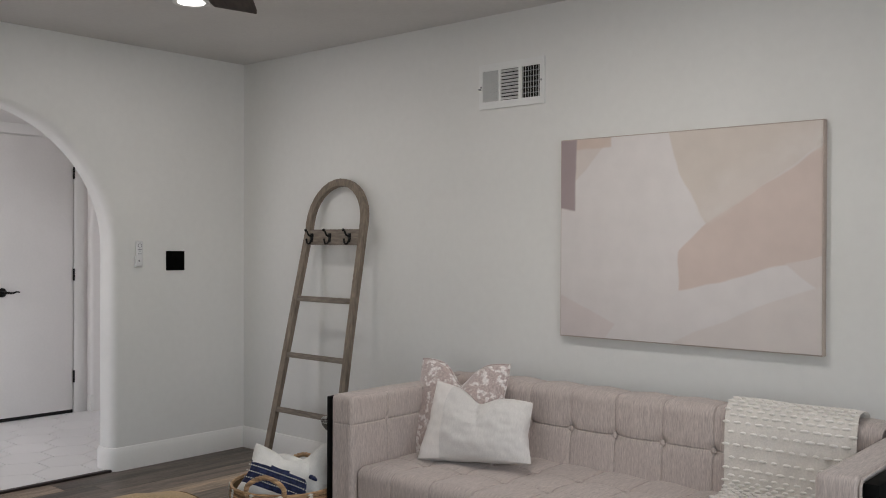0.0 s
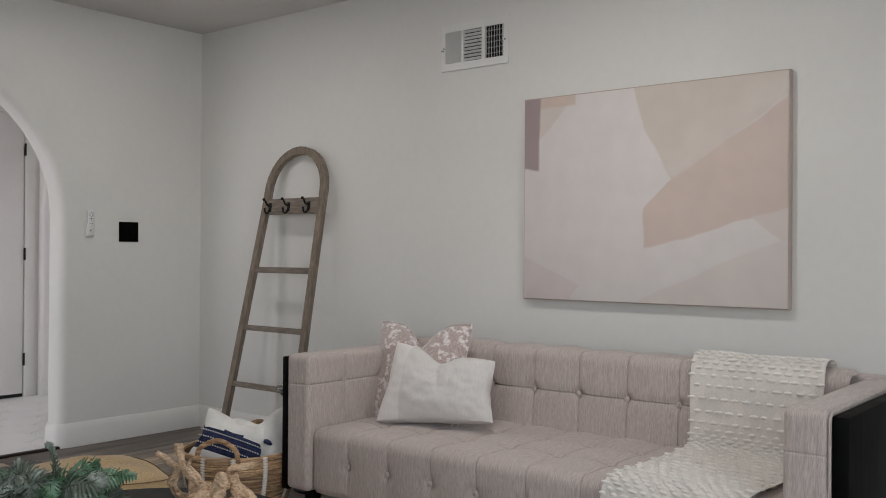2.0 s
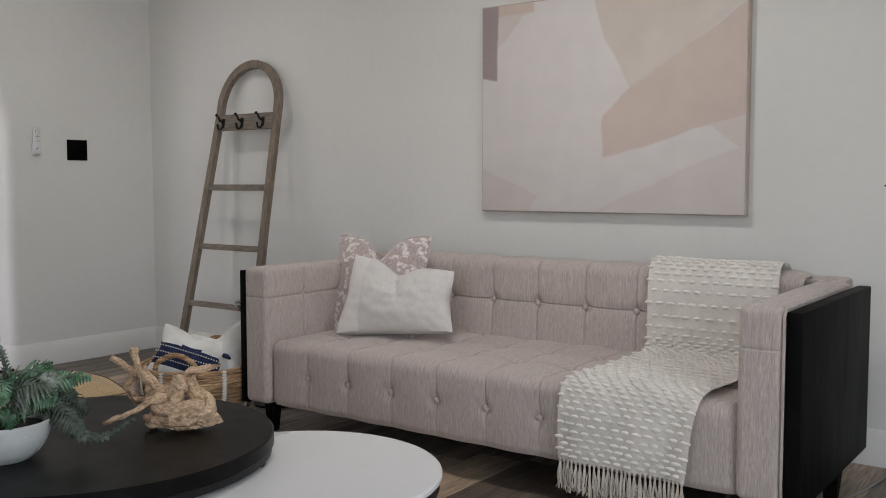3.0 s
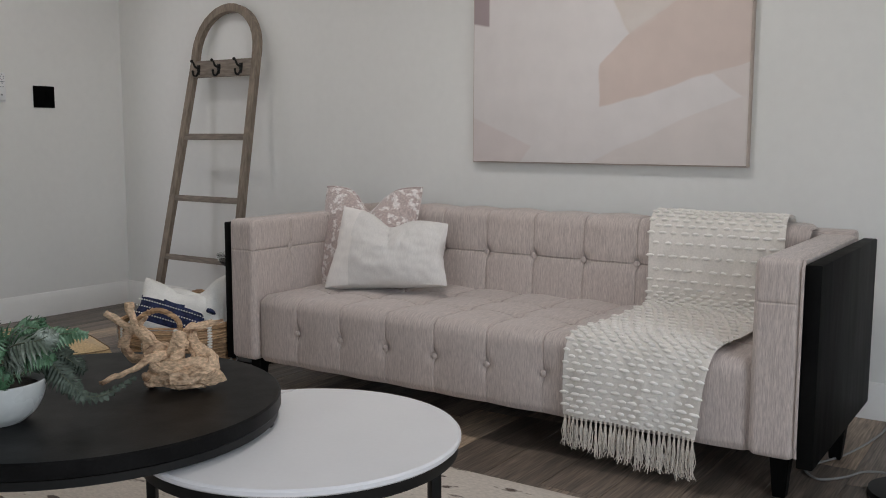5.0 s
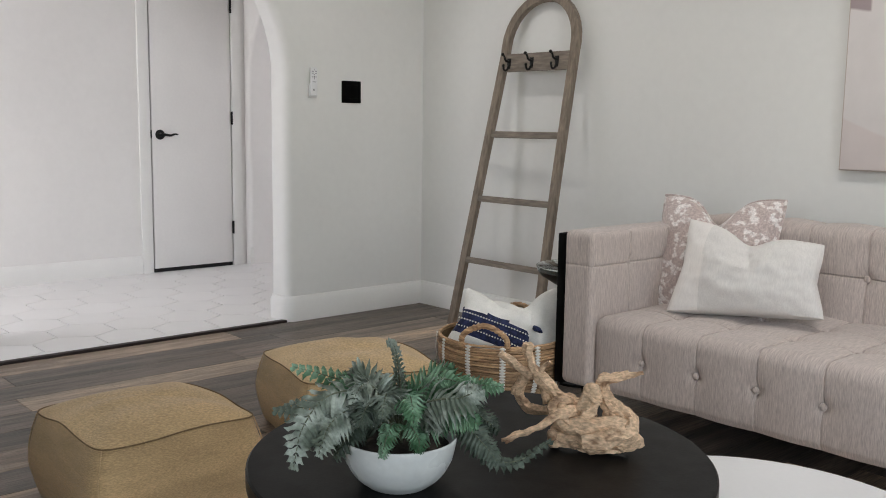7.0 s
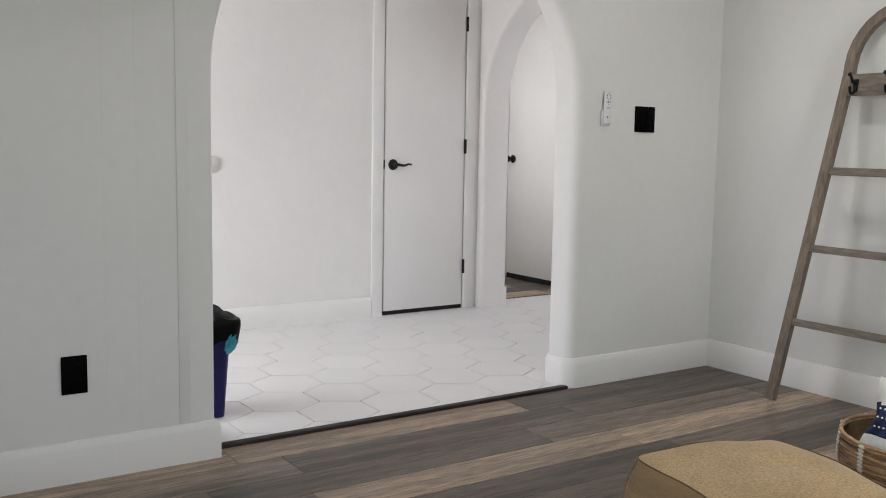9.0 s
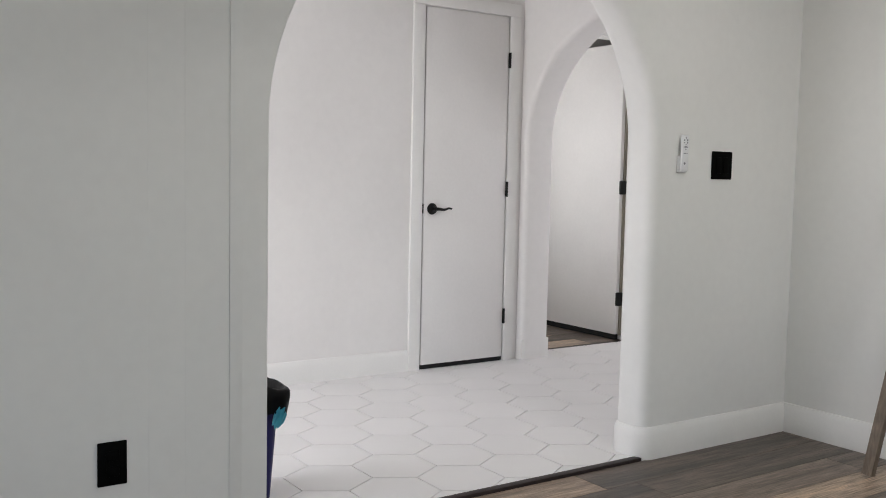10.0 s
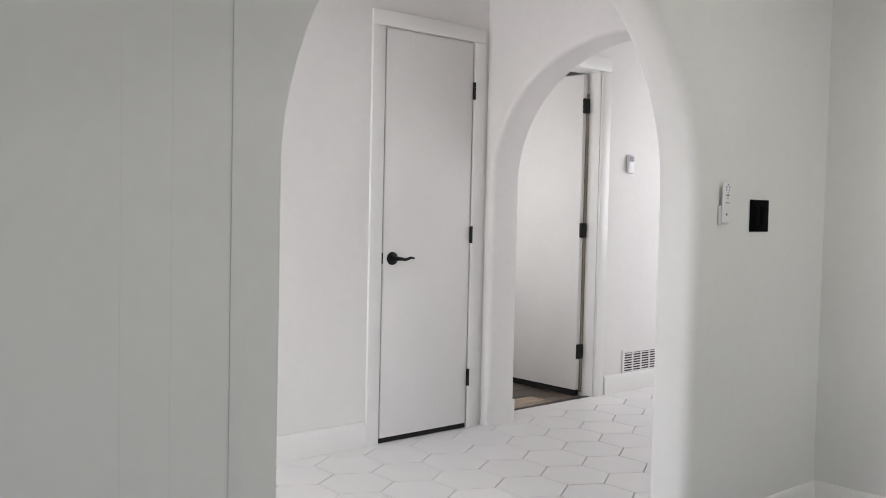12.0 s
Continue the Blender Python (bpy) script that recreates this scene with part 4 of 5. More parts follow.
arm_a = part("arm", arm(1.925, 2.052, 1), [M_SOFA, M_SOFASIDE], sofa)
arm_b = part("arm", arm(3.894, 4.016, -1), [M_SOFA, M_SOFASIDE], sofa)
for x in (4.016 + 0.002,):
    part("piping", tube([(x, SF + 0.012, SZ0 + 0.01), (x, SF + 0.004, SZ0 + 0.05), (x, SF + 0.004, 0.64), (x, SF + 0.02, 0.658), (x, -0.30, 0.660)], 0.004, 6), M_SOFA, sofa)
part("side_panel", box(1.885, -0.985, 0.115, 1.9215, -0.19, 0.646, 0.004), M_PANEL, sofa, "black stained wooden side panel")
part("side_panel", box(4.0195, -0.985, 0.108, 4.062, -0.19, 0.650, 0.004), M_PANEL, sofa, "black stained wooden side panel")


def leg(x, y, h=0.128):
    b = bmesh.new()
    bmesh.ops.create_cone(b, cap_ends=True, segments=4, radius1=0.024, radius2=0.038, depth=h, matrix=Matrix.Translation((x, y, h / 2 + 0.001)) @ Matrix.Rotation(radians(45), 4, "Z"))
    bmesh.ops.bevel(b, geom=b.edges[:], offset=0.003, segments=1, affect="EDGES")
    return b


for x, y, h in ((2.0, -0.92, 0.128), (3.968, -0.92, 0.128), (2.0, -0.30, 0.128), (4.030, -0.51, 0.106)):
    part("leg", leg(x, y, h), M_PANEL, sofa, "tapered black wooden leg")


def button(p, n, on):
    b = lathe([(0.0, 0.004), (0.006, 0.0035), (0.0105, 0.001), (0.0115, -0.003)], n=12)
    b.transform(Matrix.Translation(p) @ Vector(n).to_track_quat("Z", "Y").to_matrix().to_4x4())
    part("button", b, M_SOFA, on)


for x in BACK_SEAMS:
    button((x, -0.385 + 0.05 * 0.165 + 0.008, 0.527), (0, -1, 0), backrest)
for x in SEAT_SEAMS:
    button((x, -0.985 + 0.008, 0.252), (0, -1, 0), seat)
    for yy in (-0.56, -0.77):
        button((x, yy, 0.382 - 0.010), (0, 0, 1), seat)
for yy in (-0.79, -0.57):
    button((2.052 - 0.010, yy, 0.545), (1, 0, 0), arm_a)
    button((3.894 + 0.010, yy, 0.545), (-1, 0, 0), arm_b)


# ---- pillows ----
def pillow(w, h, th, chop=0.0, seed=0.0, n=44, ear=0.06):
    """A stuffed pillow in its own x-z plane, centred, with pulled corners and a dent in its top edge."""
    bm = bmesh.new()
    sides = []
    for s in (-1, 1):
        rows = []
        for i in range(n + 1):
            row = []
            for j in range(n + 1):
                u, v = 2 * i / n - 1, 2 * j / n - 1
                pull = 1 - ear * (1 - abs(u * v)) * (abs(u) ** 6 * (1 - v * v) + abs(v) ** 6 * (1 - u * u)) * 1.4
                x, z = u * w / 2 * pull, v * h / 2 * pull
                if chop:
                    g = math.exp(-(u / 0.32) ** 2)
                    z -= chop * h * g * max(0, (v + 0.1)) ** 1.3
                full = max(0.0, (1 - u * u) * (1 - v * v)) ** 0.44
                y = s * th / 2 * full * (0.82 + 0.18 * (1 - u * u) * (1 - v * v))
                if chop:
                    y *= 1 - 0.45 * math.exp(-(u / 0.22) ** 2) * max(0, v) ** 0.8
                y += 0.010 * full * noise.noise((u * 2.2 + seed, v * 2.2, s)) + 0.006 * full * noise.noise((u * 5 + seed, v * 5, s))
                # slack folds run in from the corners and down from the dent
                y += 0.0045 * s * full * noise.noise((u * 9 + v * 5 + seed, (v - u) * 1.5, s)) * (0.4 + abs(u * v))
                if abs(u) == 1 or abs(v) == 1:
                    y = 0
                row.append((x, y, z))
            rows.append(row)
        sides.append(rows)
    vs = {}
    for s in (0, 1):
        for i in range(n + 1):
            for j in range(n + 1):
                rim = i in (0, n) or j in (0, n)
                if not (rim and s == 1):
                    vs[s, i, j] = bm.verts.new(sides[s][i][j])
                else:
                    vs[s, i, j] = vs[0, i, j]
    for s in (0, 1):
        for i in range(n):
            for j in range(n):
                q = [vs[s, i, j], vs[s, i + 1, j], vs[s, i + 1, j + 1], vs[s, i, j + 1]]
                bm.faces.new(q if s == 0 else q[::-1])
    return bm


def rim_piping(w, h, chop, ear, r):
    pts = []
    n = 24
    for a, b2 in (((-1, -1), (1, -1)), ((1, -1), (1, 1)), ((1, 1), (-1, 1)), ((-1, 1), (-1, -1))):
        for k in range(n):
            u, v = a[0] + (b2[0] - a[0]) * k / n, a[1] + (b2[1] - a[1]) * k / n
            pull = 1 - ear * (1 - abs(u * v)) * (abs(u) ** 6 * (1 - v * v) + abs(v) ** 6 * (1 - u * u)) * 1.4
            x, z = u * w / 2 * pull, v * h / 2 * pull
            if chop:
                z -= chop * h * math.exp(-(u / 0.32) ** 2) * max(0, (v + 0.1)) ** 1.3
            pts.append((x, 0, z))
    return tube(pts + pts[:1], r, 6, caps=False, up=(0, 1, 0))


t = thing("throw_pillow", "square crushed velvet pillow in dusty pink on the sofa", "pillow", pose(2.208, -0.520, 0.546, -16, -1, 4), group="pillows on the sofa")
cover = part("cover", pillow(0.465, 0.46, 0.17, 0.17, 1.0, ear=0.06), M_VELVET, t, local=True)
part("piping", rim_piping(0.465, 0.46, 0.17, 0.06, 0.005), M_VELVET, cover, local=True)
t = thing("throw_pillow", "white linen lumbar pillow with pale woven band on the sofa", "pillow", pose(2.402, -0.642, 0.516, -24, -2, 11), group="pillows on the sofa")
b = pillow(0.538, 0.315, 0.17, 0.12, 4.0, ear=0.065)
# it slumps: the top is narrower and one upper corner stands higher than the other
for v in b.verts:
    v.co.z = max(v.co.z, -0.143)
    p, q = v.co.x / 0.53 + 0.5, v.co.z / 0.30 + 0.5
    v.co.x += (1 - q) * ((1 - p) * 0.022 + p * 0.004) + q * ((1 - p) * 0.049 - p * 0.026)
    v.co.z += (1 - q) * ((1 - p) * 0.008 + p * 0.034) + q * ((1 - p) * 0.046 - p * 0.022)
    side = -1 if v.co.y < 0 else 1
    for fx, lean, wide, deep in ((0.045, 0.35, 0.010, 0.010), (0.085, -0.15, 0.008, 0.007), (-0.02, 0.6, 0.012, 0.005)):
        v.co.y -= side * deep * math.exp(-((v.co.x - fx + v.co.z * lean) / wide) ** 2) * math.exp(-((v.co.z - 0.05) / 0.06) ** 2)
b.faces.ensure_lookup_table()
for f in b.faces:
    c = f.calc_center_median()
    if c.x > -0.125:
        f.material_index = 1
part("cover", b, [M_LINEN, M_LINENBAND], t, local=True)


# ---- knitted throw ----
throw = thing("throw_blanket", "cream bobble-knit throw with fringe draped over the sofa", "blanket", pose(3.58, -0.7, 0.39))
THROW_LINE = smooth_path([(y, z, 0) for y, z in ((-0.225, 0.60), (-0.228, 0.685), (-0.270, 0.708), (-0.345, 0.706), (-0.384, 0.64), (-0.402, 0.48), (-0.422, 0.415), (-0.47, 0.400),
                                        (-0.62, 0.396), (-0.80, 0.396), (-0.93, 0.394), (-0.985, 0.372), (-1.008, 0.31), (-1.014, 0.22), (-1.016, 0.150))], 120)


def throw_frame(u, v):
    k = v * 120
    i = min(int(k), 119)
    p = THROW_LINE[i].lerp(THROW_LINE[i + 1], k - i)
    d = (THROW_LINE[i + 1] - THROW_LINE[i]).normalized()
    n = Vector((0, d.y, -d.x))
    if v < 0.02:
        n = Vector((0, 1, 0))
    n = Vector((0, -abs(n.y) if v > 0.2 else n.y, n.z))
    xl = 3.375 - 0.012 * math.sin(v * 9) - 0.015 * v
    xr = 3.825 - 0.01 * math.sin(v * 7 + 1) - (0.050 * max(0, v - 0.45) / 0.55)
    x = xl + (xr - xl) * u
    fold = (0.006 * math.sin(u * 15 + v * 5) + 0.010 * noise.noise((u * 9, v * 2.5, 4))) * min(1, max(0, (v - 0.70) * 5)) + 0.004 * noise.noise((u * 3, v * 7, 0))
    edge_lift = 0.006 * (u > 0.97)
    return Vector((x, p.x, p.y)), n, fold + 0.004 + edge_lift


def throw_shell(u, v):
    """Round the cloth: out across its face for the first half of u, back across its underside."""
    w = u * 2 if u <= 0.5 else 2 - u * 2
    p, n, f = throw_frame(w, v)
    return p + n * (f if u <= 0.5 else f - 0.0045)


b = grid(throw_shell, 80, 120, cu=True)
bmesh.ops.recalc_face_normals(b, faces=b.faces[:])
knit = part("knit", b, M_THROW, throw)
b = bmesh.new()
rnd = random.Random(5)
for row in range(54):
    v = 0.03 + 0.955 * row / 53
    for c in range(12):
        u = (c + 0.22 + (0.5 if row % 2 else 0) + rnd.uniform(-0.08, 0.08)) / 11.6
        if u > 0.995:
            continue
        p, n, f = throw_frame(u, v)
        p2, _, _ = throw_frame(u, min(1, v + 0.005))
        along = (p2 - p).normalized()
        side = along.cross(n).normalized()
        m = Matrix((side, along, n)).transposed().to_4x4()
        m.translation = p + n * (f + 0.0035)
        s = bmesh.new()
        bmesh.ops.create_icosphere(s, subdivisions=2, radius=1)
        bmesh.ops.scale(s, vec=(0.0145 + rnd.uniform(-0.004, 0.003), 0.0058, 0.0058), verts=s.verts[:])
        for q in s.verts:
            b.verts.new(m @ q.co)
        b.verts.ensure_lookup_table()
        k0 = len(b.verts) - len(s.verts)
        s.verts.index_update()
        for f2 in s.faces:
            b.faces.new([b.verts[k0 + q.index] for q in f2.verts])
        s.free()
part("knit_relief", b, M_BOBBLE, throw, "raised cream knit bobbles", kind="stuff")
for k in range(28):
    u = (k + 0.5) / 28
    p, n, f = throw_frame(u, 1.0)
    p = p + n * (f - 0.002)
    long = 0.098 + 0.032 * u + rnd.uniform(-0.012, 0.010)
    b = bmesh.new()
    bmesh.ops.create_icosphere(b, subdivisions=1, radius=0.0055, matrix=Matrix.Translation(p + Vector((0, 0, -0.004))))
    for s in range(13):
        a = rnd.uniform(0, 2 * math.pi)
        ox, oy = 0.009 * math.cos(a) * rnd.random(), 0.006 * math.sin(a)
        lz = long * rnd.uniform(0.78, 1.0)
        wave = rnd.uniform(-0.006, 0.006)
        tube(smooth_path([p, p + Vector((ox * 0.5, oy * 0.5, -lz * 0.25)), p + Vector((ox + wave, oy, -lz * 0.55)), p + Vector((ox - wave * 0.6, oy, -lz * 0.8)), p + Vector((ox * 1.5 + wave, oy * 1.4, -lz))], 8),
             lambda q: 0.0019 - 0.0008 * q, 4, bm=b)
    part("fringe", b, M_FRINGE, knit, "knotted cream fringe tassel")


# ---- coffee tables and what stands on them ----
def round_table(name, label, cx, cy, r, top, thick, material, edge_label, legs, turn, frame_drop):
    t = thing(name, label, "coffee table", pose(cx, cy, 0), group="nesting coffee tables")
    part("tabletop", lathe([(0.0, top - thick), (r - 0.004, top - thick), (r, top - thick + 0.004), (r, top - 0.004), (r - 0.004, top), (0.0, top)], 0, 0, 96), material, t, edge_label, local=True)
    zf = top - thick - 0.001
    part("ring_frame", lathe([(r - 0.035, zf), (r - 0.006, zf), (r - 0.006, zf - frame_drop), (r - 0.035, zf - frame_drop), (r - 0.035, zf)], 0, 0, 96), M_BLACK, t, local=True)
    for k in range(legs):
        a = radians(turn + 360 * k / legs)
        b = box(-0.0125, -0.0125, 0.011, 0.0125, 0.0125, zf - frame_drop, 0.002)
        b.transform(pose((r - 0.021) * math.cos(a), (r - 0.021) * math.sin(a), 0, 0, 0, turn + 360 * k / legs))
        part("leg", b, M_BLACK, t, "black square steel leg", local=True)
    return t


round_table("coffee_table", "round coffee table with a black top and steel frame", 2.840, -2.280, 0.420, 0.415, 0.034, M_BLACKTOP, "", 4, -58, 0.016)
round_table("coffee_table", "low round coffee table with a white top and black frame", 3.262, -2.050, 0.335, 0.356, 0.016, M_WHITETOP, "", 3, 62, 0.022)

PX, PY, PZ = 2.854, -2.483, 0.4155
plant = thing("potted_fern", "artificial green and frosted fern in a white bowl on the table", "potted plant", pose(PX, PY, PZ))
pot_outer = smooth_path([(0.0515, 0.0, 0), (0.0557, 0.003, 0), (0.0742, 0.0188, 0), (0.0885, 0.0437, 0), (0.0948, 0.0687, 0), (0.0969, 0.0813, 0), (0.0950, 0.0838, 0), (0.0922, 0.0810, 0), (0.0840, 0.0620, 0)], 40)
pot = part("pot", lathe([(0.0, 0.0)] + [(q.x, max(0.0, q.y)) for q in pot_outer] + [(0.0, 0.0585)], n=64), M_POT, plant, "glazed white bowl", local=True)
part("soil", lathe([(0.0, 0.078), (0.05, 0.076), (0.0850, 0.066)], n=24), M_SOIL, pot, local=True)


def frond(pts, width, seed, pairs=17):
    """A fern frond along a bowed stem, with paired, notched leaflets."""
    rnd = random.Random(seed)
    pts = smooth_path(pts, 24)
    length = sum((q - p).length for p, q in zip(pts, pts[1:]))
    face = Vector((rnd.uniform(-0.3, 0.3), -0.6, 0.75)).normalized()
    b = tube(pts, lambda q: 0.0022 - 0.0015 * q, 5)
    for f in b.faces:
        f.material_index = 1
    for k in range(pairs):
        q = 0.22 + 0.77 * k / (pairs - 1)
        i = min(int(q * 24), 23)
        p = pts[i].lerp(pts[i + 1], q * 24 - i)
        d = (pts[i + 1] - pts[i]).normalized()
        w = width * (math.sin(math.pi * min(1, 0.25 + 0.73 * q)) ** 0.75) * rnd.uniform(0.85, 1.08) + 0.004
        for s in (-1, 1):
            lat = d.cross(face)
            if lat.length < 0.25:
                lat = d.cross(Vector((0, 0, 1))) + d.cross(face)
            lat = (lat * s).normalized()
            nor = lat.cross(d).normalized() * s
            dirn = (lat * 0.90 + d * 0.42 + nor * rnd.uniform(-0.25, 0.12)).normalized()
            half = min(length / pairs * 0.46, 0.0070)
            n = 6
            left, right = [], []
            for j in range(n + 1):
                x = j / n
                wd = half * (0.75 + 0.25 * math.sin(x * 3)) * (1 - x ** 3.2) * (1.0 if j % 2 == 0 else 0.80) + 0.0003
                c = p + dirn * (w * x) - nor * (0.20 * w * x * x) + Vector((0, 0, -0.10 * w * x * x + 0.002 * math.sin(x * 9 + k)))
                left.append(b.verts.new(c + d * wd + nor * 0.0015))
                right.append(b.verts.new(c - d * wd + nor * 0.0015))
            mid = [b.verts.new((left[j].co + right[j].co) / 2 - nor * 0.0022) for j in range(n + 1)]
            for j in range(n):
                b.faces.new((left[j], left[j + 1], mid[j + 1], mid[j]))
                b.faces.new((mid[j], mid[j + 1], right[j + 1], right[j]))
    return b


TURN = Matrix.Rotation(radians(40), 3, "Z")


def add_frond(kind_, width, *stem):
    b = frond(stem, width, round(stem[-1][0] * 1000) + 7)
    for v in b.verts:
        v.co = TURN @ v.co
        v.co.z = max(v.co.z, 0.003)
    part("frond", b, [(M_LEAF, M_LEAF2, M_LEAF3)[kind_], M_STEM], plant, local=True)


# grey, green and dark fronds that arch out of the bowl; one trails over the table
add_frond(1, 0.045, (0.003, 0, 0.076), (-0.037, -0.03, 0.157), (-0.102, -0.06, 0.162), (-0.137, -0.09, 0.117), (-0.15, -0.1, 0.054))
add_frond(1, 0.034, (-0.007, 0.02, 0.07), (-0.064, 0, 0.136), (-0.132, -0.02, 0.131), (-0.202, -0.03, 0.122))
add_frond(1, 0.042, (-0.003, -0.02, 0.083), (-0.053, -0.05, 0.139), (-0.09, -0.09, 0.128), (-0.106, -0.11, 0.081))
add_frond(0, 0.034, (-0.004, 0.03, 0.074), (-0.034, 0.05, 0.136), (-0.109, 0.06, 0.153), (-0.199, 0.06, 0.173))
add_frond(1, 0.011, (-0.005, 0.02, 0.077), (-0.008, 0.05, 0.136), (-0.013, 0.06, 0.175), (-0.017, 0.05, 0.216), (-0.028, 0.05, 0.229))
add_frond(1, 0.050, (0.008, -0.02, 0.083), (0.053, -0.06, 0.157), (0.109, -0.08, 0.175), (0.14, -0.07, 0.188))
add_frond(0, 0.044, (-0.004, 0.03, 0.074), (0.018, 0.05, 0.137), (0.051, 0.06, 0.171), (0.081, 0.06, 0.185))
add_frond(0, 0.034, (0.004, 0.02, 0.077), (0.053, 0.03, 0.144), (0.113, 0.04, 0.162), (0.164, 0.05, 0.16))
add_frond(0, 0.042, (0.003, 0, 0.081), (0.033, -0.02, 0.16), (0.077, -0.03, 0.19), (0.126, -0.04, 0.18))
add_frond(2, 0.036, (0.01, 0.04, 0.07), (0.069, 0.05, 0.127), (0.121, 0.05, 0.112), (0.16, 0.04, 0.087))
add_frond(2, 0.036, (0.014, 0.02, 0.072), (0.086, 0.02, 0.115), (0.132, 0, 0.085), (0.165, -0.01, 0.052))
add_frond(2, 0.018, (0.019, 0, 0.079), (0.097, 0.02, 0.1), (0.148, 0.02, 0.047), (0.195, 0.04, 0.036), (0.248, 0.08, 0.06))
add_frond(0, 0.020, (0.01, -0.03, 0.086), (0.003, -0.06, 0.121), (-0.002, -0.09, 0.11), (-0.008, -0.1, 0.081))
add_frond(0, 0.018, (0.009, -0.02, 0.083), (0.027, -0.06, 0.119), (0.048, -0.085, 0.105), (0.047, -0.09, 0.089))
add_frond(2, 0.032, (-0.002, 0, 0.076), (-0.047, -0.03, 0.111), (-0.071, -0.06, 0.097), (-0.089, -0.07, 0.063))
add_frond(1, 0.038, (-0.009, 0.04, 0.065), (-0.051, 0.08, 0.105), (-0.097, 0.1, 0.119), (-0.143, 0.12, 0.11))
add_frond(0, 0.040, (-0.006, 0.04, 0.065), (0.021, 0.08, 0.116), (0.048, 0.1, 0.142), (0.084, 0.12, 0.145))
add_frond(1, 0.040, (-0.002, -0.01, 0.08), (-0.039, -0.02, 0.135), (-0.076, -0.04, 0.152), (-0.121, -0.06, 0.118), (-0.145, -0.07, 0.087))
add_frond(0, 0.038, (0.005, -0.01, 0.08), (0.061, -0.05, 0.127), (0.109, -0.08, 0.148), (0.14, -0.09, 0.139))
add_frond(1, 0.040, (-0.002, 0, 0.078), (-0.028, 0, 0.142), (-0.059, -0.02, 0.161), (-0.101, -0.03, 0.155))
add_frond(2, 0.034, (-0.003, 0.05, 0.064), (0.036, 0.06, 0.112), (0.083, 0.08, 0.128), (0.122, 0.09, 0.114))

# a denser heart of shorter fronds
heart = random.Random(21)
for k in range(16):
    a = 2 * math.pi * (k + heart.uniform(-0.3, 0.3)) / 16
    reach, rise = heart.uniform(0.085, 0.135), heart.uniform(0.135, 0.185)
    c, s = math.cos(a), math.sin(a)
    add_frond((1, 0, 1, 2)[k % 4], heart.uniform(0.030, 0.042), (0.02 * c, 0.02 * s, 0.072), (0.45 * reach * c, 0.45 * reach * s, rise * 0.88), (0.78 * reach * c, 0.78 * reach * s, rise), (reach * c, reach * s, rise - heart.uniform(0.01, 0.05)))

# driftwood: a folded burl with a raised neck and thin twisted roots
drift = thing("driftwood", "tan twisted driftwood root piece on the black table", "driftwood", pose(2.938, -2.100, 0.4155, 0, 0, 40))


def limb(name, r0, r1, seed, rough, n, steps, knot, *pts):
    path = [p + 0.004 * noise.noise_vector(p * 42 + Vector((seed, 0, 0))) for p in smooth_path(pts, steps)]
    b = tube(path, lambda q: (r0 + (r1 - r0) * q) * (1 + knot * math.sin(q * 13 + seed)), max(20, 2 * n), rough=0.45 * rough, seed=seed, ridge=0.20)
    for v in b.verts:
        v.co += 0.09 * (r0 + r1) * noise.noise_vector(v.co * 75 + Vector((0, seed, 0)))
        v.co.z = max(v.co.z, 0.001)
    bmesh.ops.recalc_face_normals(b, faces=b.faces[:])
    return part(name, b, M_DRIFT, drift, local=True)


limb("burl", 0.019, 0.021, 1, 0.55, 16, 30, 0.1, (-0.062, -0.01, 0.023), (-0.028, -0.025, 0.026), (0.02, -0.04, 0.02), (0.066, -0.035, 0.024), (0.087, -0.02, 0.037))
limb("burl", 0.016, 0.019, 4, 0.6, 14, 26, 0.12, (-0.05, -0.02, 0.05), (-0.004, -0.04, 0.049), (0.049, -0.045, 0.056), (0.087, -0.03, 0.049))
limb("burl", 0.018, 0.014, 7, 0.6, 12, 26, 0.12, (-0.003, -0.05, 0.028), (0.044, -0.06, 0.036), (0.076, -0.05, 0.05), (0.072, -0.03, 0.071), (0.051, -0.02, 0.083))
limb("burl", 0.013, 0.013, 11, 0.6, 12, 24, 0.15, (-0.014, -0.03, 0.029), (-0.044, -0.03, 0.057), (-0.062, -0.01, 0.073), (-0.034, 0, 0.083), (-0.001, 0, 0.069))
limb("branch", 0.02, 0.003, 2, 0.4, 12, 36, 0.12, (0.056, -0.02, 0.037), (0.047, -0.015, 0.082), (0.028, 0, 0.105), (0.027, 0, 0.129), (0.051, 0, 0.131), (0.074, 0, 0.141), (0.1, 0, 0.145))
limb("branch", 0.008, 0.004, 9, 0.4, 8, 14, 0, (0.035, 0, 0.129), (0.055, 0.01, 0.136), (0.074, 0.01, 0.145))
limb("branch", 0.014, 0.019, 3, 0.45, 12, 16, 0.1, (0.0, -0.03, 0.041), (-0.003, -0.03, 0.07), (0.001, -0.03, 0.094), (0.01, -0.03, 0.111))
limb("root", 0.01, 0.003, 5, 0.35, 8, 24, 0.08, (-0.014, -0.02, 0.077), (-0.05, -0.05, 0.073), (-0.087, -0.07, 0.054), (-0.122, -0.08, 0.042), (-0.152, -0.09, 0.034))
limb("root", 0.005, 0.0025, 6, 0.4, 7, 12, 0, (-0.117, -0.08, 0.044), (-0.131, -0.09, 0.037), (-0.142, -0.1, 0.03))
limb("branch", 0.012, 0.0085, 8, 0.45, 10, 28, 0.14, (-0.012, 0, 0.076), (-0.049, 0.02, 0.086), (-0.075, 0.03, 0.105), (-0.097, 0.04, 0.128), (-0.112, 0.05, 0.154), (-0.115, 0.05, 0.18))
